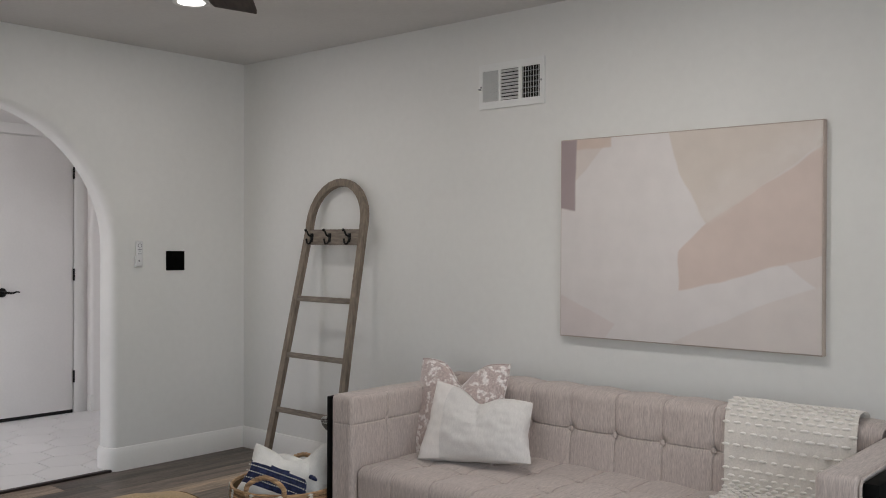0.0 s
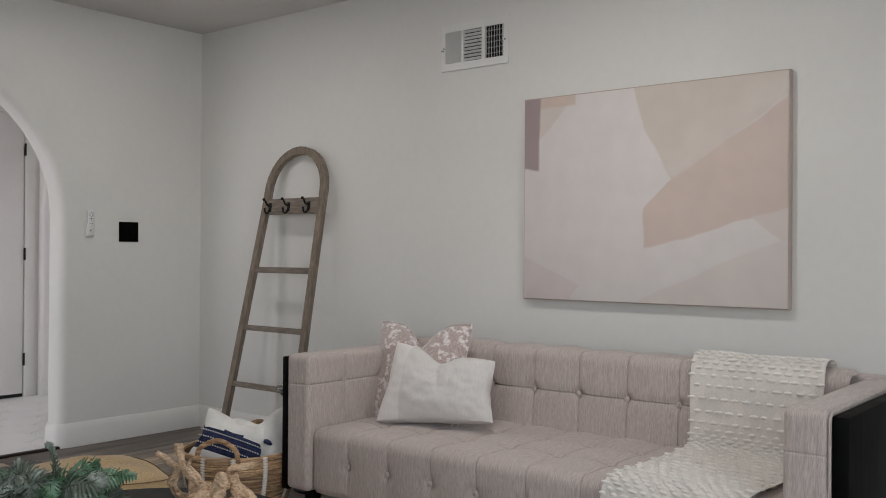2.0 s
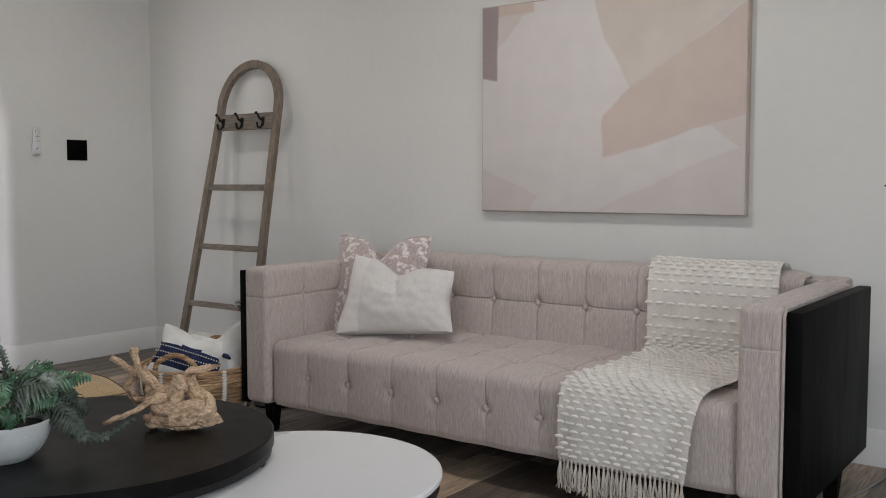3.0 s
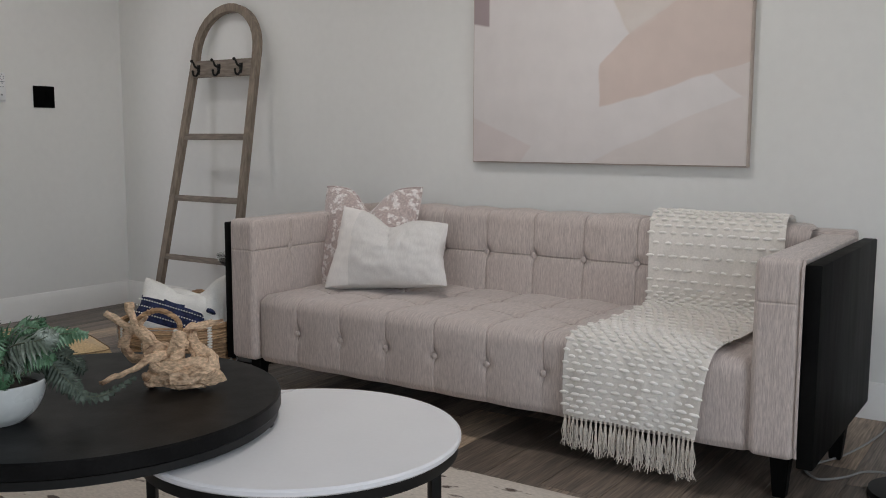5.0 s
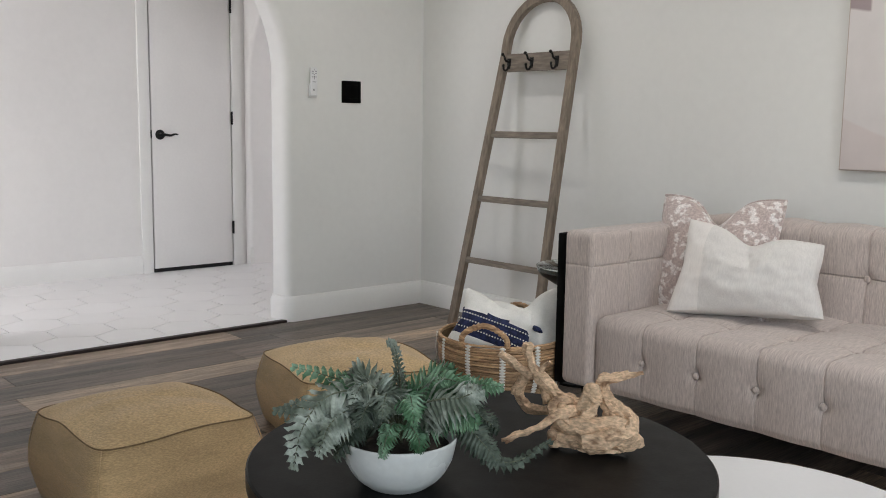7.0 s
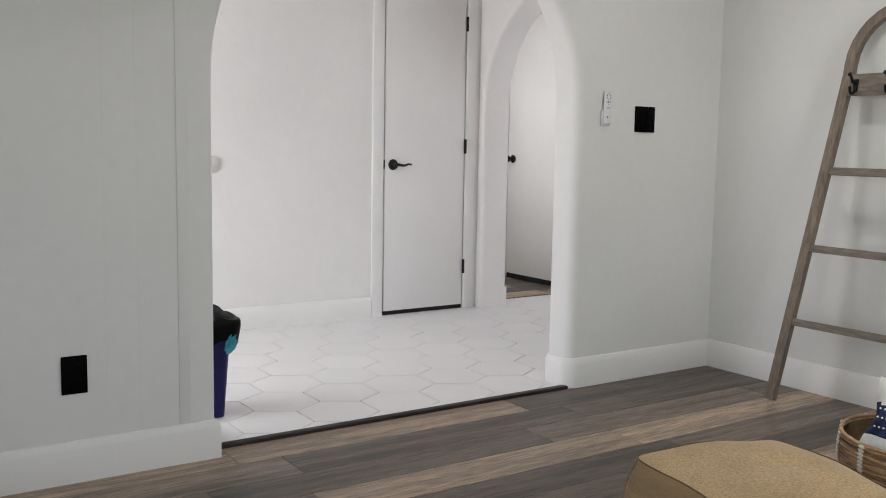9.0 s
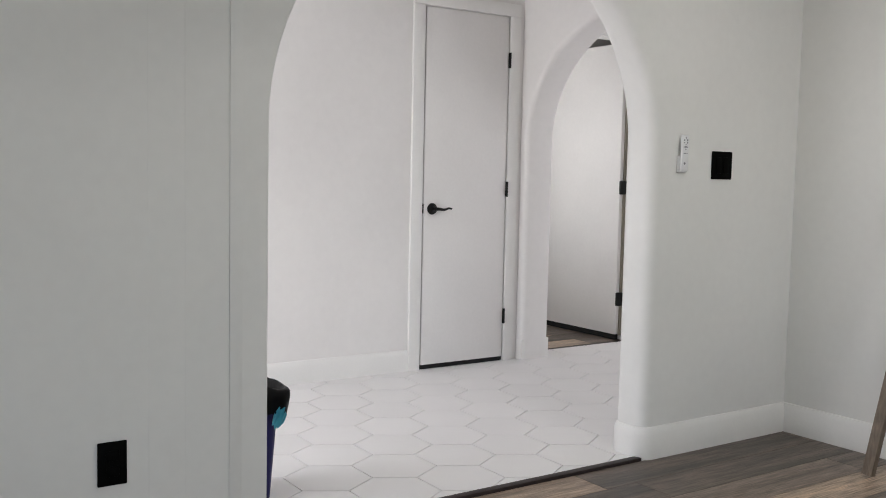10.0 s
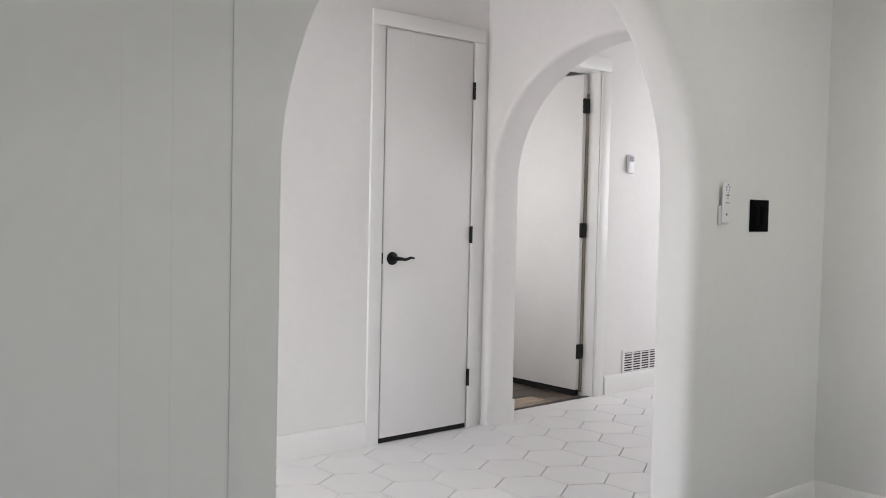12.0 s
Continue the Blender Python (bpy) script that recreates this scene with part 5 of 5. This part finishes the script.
limb("branch", 0.01, 0.006, 12, 0.45, 9, 18, 0.1, (-0.095, 0.04, 0.126), (-0.123, 0.05, 0.126), (-0.147, 0.05, 0.144), (-0.168, 0.05, 0.158))
limb("branch", 0.009, 0.01, 13, 0.5, 9, 26, 0.12, (-0.105, 0.05, 0.13), (-0.126, 0.06, 0.098), (-0.13, 0.06, 0.071), (-0.109, 0.05, 0.054), (-0.07, 0.02, 0.056), (-0.039, 0, 0.07))
limb("branch", 0.008, 0.008, 14, 0.4, 8, 16, 0.1, (-0.099, 0.04, 0.13), (-0.085, 0.04, 0.104), (-0.073, 0.02, 0.076))
limb("twig", 0.006, 0.003, 10, 0.4, 8, 12, 0, (-0.099, 0.04, 0.118), (-0.084, 0.03, 0.136), (-0.073, 0.03, 0.153))
limb("twig", 0.006, 0.004, 15, 0.4, 8, 10, 0, (-0.124, 0.06, 0.105), (-0.138, 0.06, 0.09), (-0.143, 0.06, 0.075))
limb("foot", 0.016, 0.01, 16, 0.4, 10, 12, 0, (-0.016, -0.03, 0.031), (-0.018, -0.035, 0.013), (-0.02, -0.04, 0.008))
limb("foot", 0.018, 0.014, 17, 0.4, 10, 12, 0, (0.052, -0.04, 0.03), (0.053, -0.045, 0.017), (0.053, -0.05, 0.011))
for at, r in (((-0.062, -0.05, 0.033), 0.011), ((0.011, -0.03, 0.113), 0.017), ((-0.043, -0.02, 0.074), 0.013), ((-0.078, 0.03, 0.085), 0.008)):
    b = bmesh.new()
    bmesh.ops.create_icosphere(b, subdivisions=3, radius=r)
    for v in b.verts:
        v.co = v.co * (1 + 0.35 * noise.noise(v.co * 60 + Vector(at) * 50)) + Vector(at)
    part("knot", b, M_DRIFT, drift, local=True)


# ---- poufs ----
def pouf(cx, cy, size, turn, seed, seam_z=0.245, crown=0.052):
    t = thing("pouf", "square ochre woven jute floor pouf with piped seams", "pouf", pose(cx, cy, 0, 0, 0, turn), group="floor poufs")
    hs = size / 2

    def outline(a, grow):
        c, s = math.cos(a), math.sin(a)
        k = 11.0
        r = (abs(c) ** k + abs(s) ** k) ** (-1 / k)
        return Vector((c * r * (hs + grow), s * r * (hs + grow), 0))

    def sag(a):
        return 0.010 * noise.noise((math.cos(a) * 1.4 + seed, math.sin(a) * 1.4, 0)) + 0.010 * (math.sin(2 * a) ** 2 - 0.5)

    def side(u, v):
        a = 2 * math.pi * u
        zz = v * (seam_z - sag(a))
        belly = 0.024 * math.sin(math.pi * min(1, v * 1.02)) - 0.02 * (v < 0.04)
        p = outline(a, belly + 0.006 * noise.noise((3 * math.cos(a) + seed, 3 * math.sin(a), v * 3)))
        return (p.x, p.y, zz + 0.001)

    def top(u, v):
        a = 2 * math.pi * u
        p = outline(a, 0) * (1 - v)
        z = seam_z - sag(a) * (1 - v) + crown * (1 - (1 - v) ** 2.2) + 0.012 * v * noise.noise((p.x * 7 + seed, p.y * 7, 1)) - 0.012 * math.exp(-((p.x - 0.05) / 0.06) ** 2) * v
        return (p.x, p.y, z)
    part("side", grid(side, 96, 18, cu=True), M_BURLAP, t, local=True)
    part("top", grid(top, 96, 14, cu=True), M_BURLAP, t, local=True)
    part("seam", tube([outline(2 * math.pi * k / 96, 0.002) + Vector((0, 0, seam_z - sag(2 * math.pi * k / 96) + 0.001)) for k in range(97)], 0.0020, 6, caps=False), M_SEAM, t, "dark piped seam", local=True)
    for k in range(4):
        a = math.pi / 4 + k * math.pi / 2
        p = [outline(a, 0.003 + 0.024 * math.sin(math.pi * q / 10)) + Vector((0, 0, max(0.004, q / 10 * (seam_z - sag(a))))) for q in range(11)]
        part("corner_seam", tube(p, 0.0018, 5), M_BURLAP, t, local=True)


pouf(1.705, -2.415, 0.430, 1, 2.0)
pouf(1.560, -1.640, 0.470, -14, 6.0, seam_z=0.238)

# ---- basket with cushions ----
BX, BY = 1.640, -1.000
bk = thing("basket", "round rattan basket with white stitching and two handles", "basket", pose(BX, BY, 0))


def basket_r(z):
    return 0.172 + 0.064 * math.sin(min(1, z / 0.25) * 1.9) ** 0.9


rows = 25
for k in range(rows):
    z = 0.010 + 0.238 * k / (rows - 1)
    r = basket_r(z)
    pts = [((r + 0.003 * noise.noise((math.cos(a) * 3, math.sin(a) * 3, k))) * math.cos(a), (r + 0.003 * noise.noise((math.cos(a) * 3, math.sin(a) * 3, k))) * math.sin(a),
            z + 0.003 * noise.noise((math.cos(a) * 2, math.sin(a) * 2, k * 1.7))) for a in [2 * math.pi * q / 48 for q in range(49)]]
    part("coil", tube(pts, 0.0050, 7, caps=False, rough=0.5, seed=k), M_RATTAN, bk, local=True)
part("liner", lathe([(basket_r(0.01 * k) - 0.007, 0.01 * k) for k in range(1, 25)], n=48), M_SEAM, bk, "dark woven inside", local=True)
part("base", lathe([(0.0, 0.004), (0.16, 0.004), (0.165, 0.010), (0.0, 0.012)], n=32), M_RATTAN, bk, local=True)
for k in range(12):
    a = radians(15 + 30 * k)
    b = bmesh.new()
    for q in range(19):
        z = 0.05 + 0.195 * q / 18
        r = basket_r(z) + 0.010
        bmesh.ops.create_icosphere(b, subdivisions=1, radius=0.011, matrix=pose(r * math.cos(a), r * math.sin(a), z, 0, 0, 15 + 30 * k) @ Matrix.Diagonal((0.30, 1.15, 0.55, 1)))
    part("stitching", b, M_STITCH, bk, "white cotton stitching", local=True)
for a0 in (-62, 118):
    a = radians(a0)
    o, s = Vector((math.cos(a), math.sin(a), 0)), Vector((-math.sin(a), math.cos(a), 0))
    pts = smooth_path([o * 0.222 - s * 0.085 + Vector((0, 0, 0.235)), o * 0.222 - s * 0.075 + Vector((0, 0, 0.285)), o * 0.218 + Vector((0, 0, 0.318)),
                       o * 0.222 + s * 0.075 + Vector((0, 0, 0.285)), o * 0.222 + s * 0.085 + Vector((0, 0, 0.235))], 44)
    part("handle", tube(pts, lambda q: 0.0105 + 0.0018 * math.sin(q * 150), 8), M_RATTAN, bk, "wrapped rattan handle", local=True)

t = thing("cushion", "white cotton cushion with navy woven band in the basket", "cushion", pose(BX + 0.012, BY - 0.050, 0.268, -28, 17, 34), group="cushions in the basket")
b = pillow(0.31, 0.23, 0.12, 0.05, 9.0, 22, 0.10)
for f in b.faces:
    c = f.calc_center_median()
    if -0.062 < c.z < 0.035:
        f.material_index = 1
cover = part("cover", b, [M_COTTON, M_NAVY], t, local=True)
for zz in (-0.040, -0.012, 0.014):
    b = bmesh.new()
    for k in range(26):
        x = -0.135 + 0.27 * k / 25
        yy = -0.056 * max(0, (1 - (x / 0.155) ** 4)) ** 0.5 - 0.006
        bmesh.ops.create_cube(b, size=1, matrix=pose(x, yy, zz, 0, 45, 0) @ Matrix.Diagonal((0.0048, 0.003, 0.0048, 1)))
    part("stitch_row", b, M_STITCH, cover, "row of white stitches", local=True)
for sx, sz in ((1, 0.45),):
    b = bmesh.new()
    for k in range(14):
        an = k * 2.4
        tube(smooth_path([(sx * 0.130, -0.03, sz * 0.112), (sx * 0.142 + 0.010 * math.cos(an), -0.060 + 0.010 * math.sin(an), sz * 0.108), (sx * 0.150 + 0.016 * math.cos(an), -0.070 + 0.016 * math.sin(an), sz * 0.080)], 5), 0.004, 5, bm=b)
    part("tassel", b, M_NAVY, cover, "navy yarn tassel", local=True)
t = thing("cushion", "plain white cotton cushion standing in the basket", "cushion", pose(BX + 0.085, BY + 0.055, 0.252, -16, -14, 38), group="cushions in the basket")
part("cover", pillow(0.33, 0.30, 0.13, 0.10, 13.0, 22, 0.10), M_COTTON, t, local=True)

# small side table behind the basket: a black dish top with a glass rim on a stem
TX, TY = 1.670, -0.590
t = thing("side_table", "small black pedestal side table with a glass rimmed dish top", "side table", pose(TX, TY, 0) @ Matrix.Diagonal((0.94, 0.94, 0.972, 1)))
dish = part("dish", lathe([(0.0, 0.380), (0.05, 0.385), (0.12, 0.410), (0.17, 0.440), (0.185, 0.459), (0.180, 0.460), (0.115, 0.420), (0.0, 0.400)], n=48), M_BLACK, t, local=True)
part("glass_rim", lathe([(0.186, 0.459), (0.192, 0.482), (0.190, 0.483), (0.0, 0.482), (0.0, 0.477), (0.187, 0.477), (0.183, 0.460)], n=48), M_GLASS, dish, "clear glass rim", local=True)
part("stem", tube([(0, 0, 0.01), (0, 0, 0.385)], 0.018, 12), M_BLACK, t, local=True)
part("base", lathe([(0.0, 0.0), (0.11, 0.0), (0.11, 0.010), (0.02, 0.018), (0.0, 0.018)], n=40), M_BLACK, t, local=True)

# ---- rug ----
rug = bmesh.new()
RX0, RX1, RY0, RY1 = 1.935, 4.30, -2.86, -1.245


def rug_top(u, v):
    e = min(u, 1 - u, v, 1 - v)
    return (RX0 + (RX1 - RX0) * u, RY0 + (RY1 - RY0) * v, 0.010 * min(1, 0.25 + e * 60) + 0.0008 * noise.noise((u * 9, v * 9, 0)))


single("area_rug", grid(rug_top, 60, 44, bm=rug), M_RUG, "flat cream area rug with worn dark speckles under the tables", "rug")

# ---- armchair ----
chair = thing("armchair", "low bent birch armchair with a light grey cushion", "armchair", pose(1.97, -3.2, 0))
CHAIR_TURN = Matrix.Translation((1.66, -2.97, 0)) @ Matrix.Rotation(radians(-20), 4, "Z") @ Matrix.Translation((-1.66, 2.97, 0))
for x, nm in ((1.655, -1), (2.41, 1)):
    path = smooth_path([(x, -3.265, 0.447), (x, -3.18, 0.446), (x, -3.07, 0.449), (x, -2.985, 0.440), (x, -2.945, 0.405), (x, -2.945, 0.34), (x, -2.965, 0.20), (x, -2.945, 0.06), (x, -2.99, 0.022), (x, -3.12, 0.016), (x, -3.265, 0.016)], 60)
    b = bmesh.new()
    rings = []
    for i, p in enumerate(path):
        d = (path[min(i + 1, 60)] - path[max(i - 1, 0)]).normalized()
        n = Vector((0, -d.z, d.y))
        q = i / 60
        wide = 0.080
        th = 0.022
        rings.append([b.verts.new(p + Vector((sx * wide / 2, 0, 0)) + n * th / 2 * sy) for sx, sy in ((-1, -1), (1, -1), (1, 1), (-1, 1))])
    for r0, r1 in zip(rings, rings[1:]):
        for k in range(4):
            b.faces.new((r0[k], r0[(k + 1) % 4], r1[(k + 1) % 4], r1[k]))
    b.faces.new(rings[0][::-1])
    b.faces.new(rings[-1])
    bmesh.ops.recalc_face_normals(b, faces=b.faces[:])
    bmesh.ops.bevel(b, geom=[e for e in b.edges if e.calc_face_angle(0) > 0.8], offset=0.003, segments=2, affect="EDGES")
    part("arm", b, M_BIRCH, chair, "glossy bent birch arm and leg")
    part("side_rail", box(min(x - nm * 0.041, x - nm * 0.058), -3.25, 0.180, max(x - nm * 0.041, x - nm * 0.058), -2.98, 0.215, 0.004), M_BIRCH, chair)
b = box(1.715, -3.26, 0.212, 2.305, -2.860, 0.322, 0.0)
bmesh.ops.subdivide_edges(b, edges=b.edges[:], cuts=16, use_grid_fill=True)
for v in b.verts:
    p = v.co
    c = Vector((2.01, -3.060, 0.267))
    h = Vector((0.295, 0.200, 0.055))
    rr = 0.035
    q = Vector([max(-h[k] + rr, min(h[k] - rr, p[k] - c[k])) for k in range(3)]) + c
    o = p - q
    if o.length > rr:
        p = q + o.normalized() * rr
    p.z += 0.012 * (1 - ((p.x - c.x) / 0.295) ** 2) * (1 - ((p.y - c.y) / 0.200) ** 2) * (1 if p.z > c.z else 0) + 0.003 * noise.noise(p * 9)
    v.co = p
part("seat_cushion", b, M_CUSHION, chair, "light grey fabric seat cushion")
b = box(1.735, -3.02, 0.0, 2.285, -2.96, 0.22, 0.02, 3)
b.transform(Matrix.Translation((0, -3.265 + 3.0, 0.30)) @ Matrix.Translation((0, -3.0, 0)) @ Matrix.Rotation(radians(8), 4, "X") @ Matrix.Translation((0, 3.0, 0)))
part("back_cushion", b, M_CUSHION, chair, "light grey fabric back cushion")
part("front_rail", box(1.70, -2.985, 0.178, 2.32, -2.962, 0.211, 0.004), M_BIRCH, chair)
chair.matrix_basis = CHAIR_TURN @ chair.matrix_basis

# ---- floor lamp at the far end of the sofa ----
QX, QY = 4.285, -0.735
lamp = thing("floor_lamp", "black metal floor lamp with cone shades on a round base", "floor lamp", pose(QX, QY, 0))
part("base", lathe([(0.0, 0.0), (0.125, 0.0), (0.128, 0.006), (0.125, 0.020), (0.02, 0.026), (0.0, 0.026)], n=48), M_BLACK, lamp, local=True)
part("pole", tube([(0, 0, 0.02), (0, 0, 1.50)], 0.011, 12), M_BLACK, lamp, local=True)
for z, sz in ((1.06, -1), (1.34, -1)):
    b = lathe([(0.022, 0.0), (0.030, -0.010), (0.062, -0.13), (0.064, -0.132), (0.060, -0.130), (0.026, -0.012), (0.0, -0.008)], n=32)
    b.transform(pose(0.035, 0.01, z, 0, 32, 12))
    sh = part("shade", b, M_BLACK, lamp, "black metal cone shade", local=True)
    b = tube([(0, 0, z + 0.005), (0.035, 0.01, z + 0.005)], 0.008, 8)
    part("arm", b, M_BLACK, lamp, local=True)
cord = thing("power_cord", "thin clear power cord lying on the floor", "cord", pose(4.16, -0.62, 0))
part("cord", tube(smooth_path([(4.24, -0.66, 0.006), (4.20, -0.58, 0.006), (4.13, -0.60, 0.006), (4.09, -0.68, 0.006), (4.03, -0.74, 0.006), (3.98, -0.66, 0.006), (4.05, -0.48, 0.006), (4.10, -0.25, 0.006), (4.12, -0.03, 0.006)], 60), 0.0035, 7), M_CORD, cord)

# ---- waste bin in the hall ----
bin_ = thing("waste_bin", "dark blue plastic waste bin with a black liner", "waste bin", pose(-0.420, -2.395, 0))


def bin_ring(z, hx, hy, n=40, k=6.0):
    out = []
    for q in range(n):
        a = 2 * math.pi * q / n
        c, s = math.cos(a), math.sin(a)
        r = (abs(c) ** k + abs(s) ** k) ** (-1 / k)
        out.append((c * r * hx, s * r * hy, z))
    return out


b = bmesh.new()
rr = [[b.verts.new(p) for p in bin_ring(z, hx, hy)] for z, hx, hy in ((0.0, 0.095, 0.060), (0.004, 0.098, 0.063), (0.33, 0.125, 0.082), (0.34, 0.132, 0.088), (0.35, 0.132, 0.088), (0.35, 0.122, 0.079), (0.05, 0.095, 0.060))]
for r0, r1 in zip(rr, rr[1:]):
    for k in range(40):
        b.faces.new((r0[k], r0[(k + 1) % 40], r1[(k + 1) % 40], r1[k]))
b.faces.new(rr[0][::-1])
b.faces.new(rr[-1])
part("tub", b, M_BIN, bin_, local=True)
b = bmesh.new()


def liner(u, v):
    a = 2 * math.pi * u
    p = Vector(bin_ring(0, 0.150, 0.106, 40)[int(round(u * 40)) % 40])
    n = noise.noise((math.cos(a) * 2.2, math.sin(a) * 2.2, v * 2))
    z = 0.298 + 0.02 * noise.noise((math.cos(a) * 1.6 + 4, math.sin(a) * 1.6, 0)) + 0.10 * math.sin(math.pi * min(1, v * 0.9) * 0.62)
    g = 1 + 0.05 * n - 0.34 * max(0, v - 0.68) / 0.32 + 0.06 * math.sin(math.pi * v)
    return (p.x * g, p.y * g, z + 0.012 * n - 0.10 * max(0, v - 0.78) / 0.22)


part("liner", grid(liner, 40, 16, cu=True, bm=b), M_BAG, bin_, "crumpled black bin liner", local=True)
b = bmesh.new()
bmesh.ops.create_icosphere(b, subdivisions=3, radius=1)
for v in b.verts:
    v.co = Vector((0.152 + v.co.x * 0.012, 0.060 + v.co.y * 0.022, 0.296 + v.co.z * 0.024)) * (1 + 0.12 * noise.noise(v.co * 2.5))
part("tie", b, M_CYAN, bin_, "bright cyan bag tie", local=True)


# ---- floor pieces ----
def plank_mesh(w, length):
    b = box(-w / 2, -length / 2, -0.010, w / 2, length / 2, 0.0, 0.0012, 1)
    me = bpy.data.meshes.new("plank")
    b.to_mesh(me)
    b.free()
    me.materials.append(M_PLANK)
    return me


def lay_planks(parent, x0, x1, y0, y1, w=0.178, length=1.22, seed=3):
    rnd = random.Random(seed)
    whole = plank_mesh(w - 0.0012, length - 0.0012)
    nx = math.ceil((x1 - x0) / w)
    for i in range(nx):
        xa = x0 + i * w
        wid = min(w, x1 - xa)
        y = y0 - rnd.uniform(0.05, 0.95) * length
        while y < y1:
            a, c = max(y, y0), min(y + length, y1)
            if c - a > 0.02 and wid > 0.01:
                me = whole if (c - a > length - 1e-6 and wid > w - 1e-6) else plank_mesh(wid - 0.0012, c - a - 0.0012)
                ob = new("plank", me)
                ob.parent = parent
                ob.location = (xa + wid / 2, (a + c) / 2, 0.0)
            y += length


def hex_tiles(parent, x0, x1, y0, y1, cx, cy, side=0.1625, gap=0.0027):
    """Regular hexagons with points along x; cut ones are left to the walls that stand on them."""
    b = bmesh.new()
    r = side - gap
    ring = [(r * math.cos(radians(60 * k)), r * math.sin(radians(60 * k))) for k in range(6)]
    inner = [(p[0] * 0.985, p[1] * 0.985) for p in ring]
    lo = [b.verts.new((*p, -0.008)) for p in ring]
    mid = [b.verts.new((*p, -0.0006)) for p in ring]
    hi = [b.verts.new((*p, 0.0)) for p in inner]
    for k in range(6):
        b.faces.new((lo[k], lo[(k + 1) % 6], mid[(k + 1) % 6], mid[k]))
        b.faces.new((mid[k], mid[(k + 1) % 6], hi[(k + 1) % 6], hi[k]))
    b.faces.new(hi)
    whole = bpy.data.meshes.new("tile")
    b.to_mesh(whole)
    whole.materials.append(M_TILE)
    dx, dy = side * 1.5, side * math.sqrt(3)
    for i in range(-12, 14):
        for j in range(-18, 24):
            x = cx + i * dx
            y = cy + j * dy + (dy / 2 if i % 2 else 0)
            if x < x0 - side or x > x1 + side or y < y0 - side or y > y1 + side:
                continue
            me = whole
            if x - side < x0 or x + side > x1 or y - side < y0 or y + side > y1:
                c = b.copy()
                for co, no in (((x0 - x, 0, 0), (-1, 0, 0)), ((x1 - x, 0, 0), (1, 0, 0)), ((0, y0 - y, 0), (0, -1, 0)), ((0, y1 - y, 0), (0, 1, 0))):
                    bmesh.ops.bisect_plane(c, geom=c.verts[:] + c.edges[:] + c.faces[:], plane_co=co, plane_no=no, clear_outer=True)
                if len(c.faces) < 1:
                    c.free()
                    continue
                me = bpy.data.meshes.new("tile")
                c.to_mesh(me)
                c.free()
                me.materials.append(M_TILE)
            ob = new("tile", me)
            ob.parent = parent
            ob.location = (x, y, 0.008)
    b.free()


lay_planks(floor, 0.005, 6.30, -5.82, -0.001, seed=4)
lay_planks(floor_bedroom, -2.95, -2.0, -0.3, 2.3, seed=8)
hex_tiles(floor_hall, -1.985, -0.031, -4.6, 3.1, -0.417, -2.075)
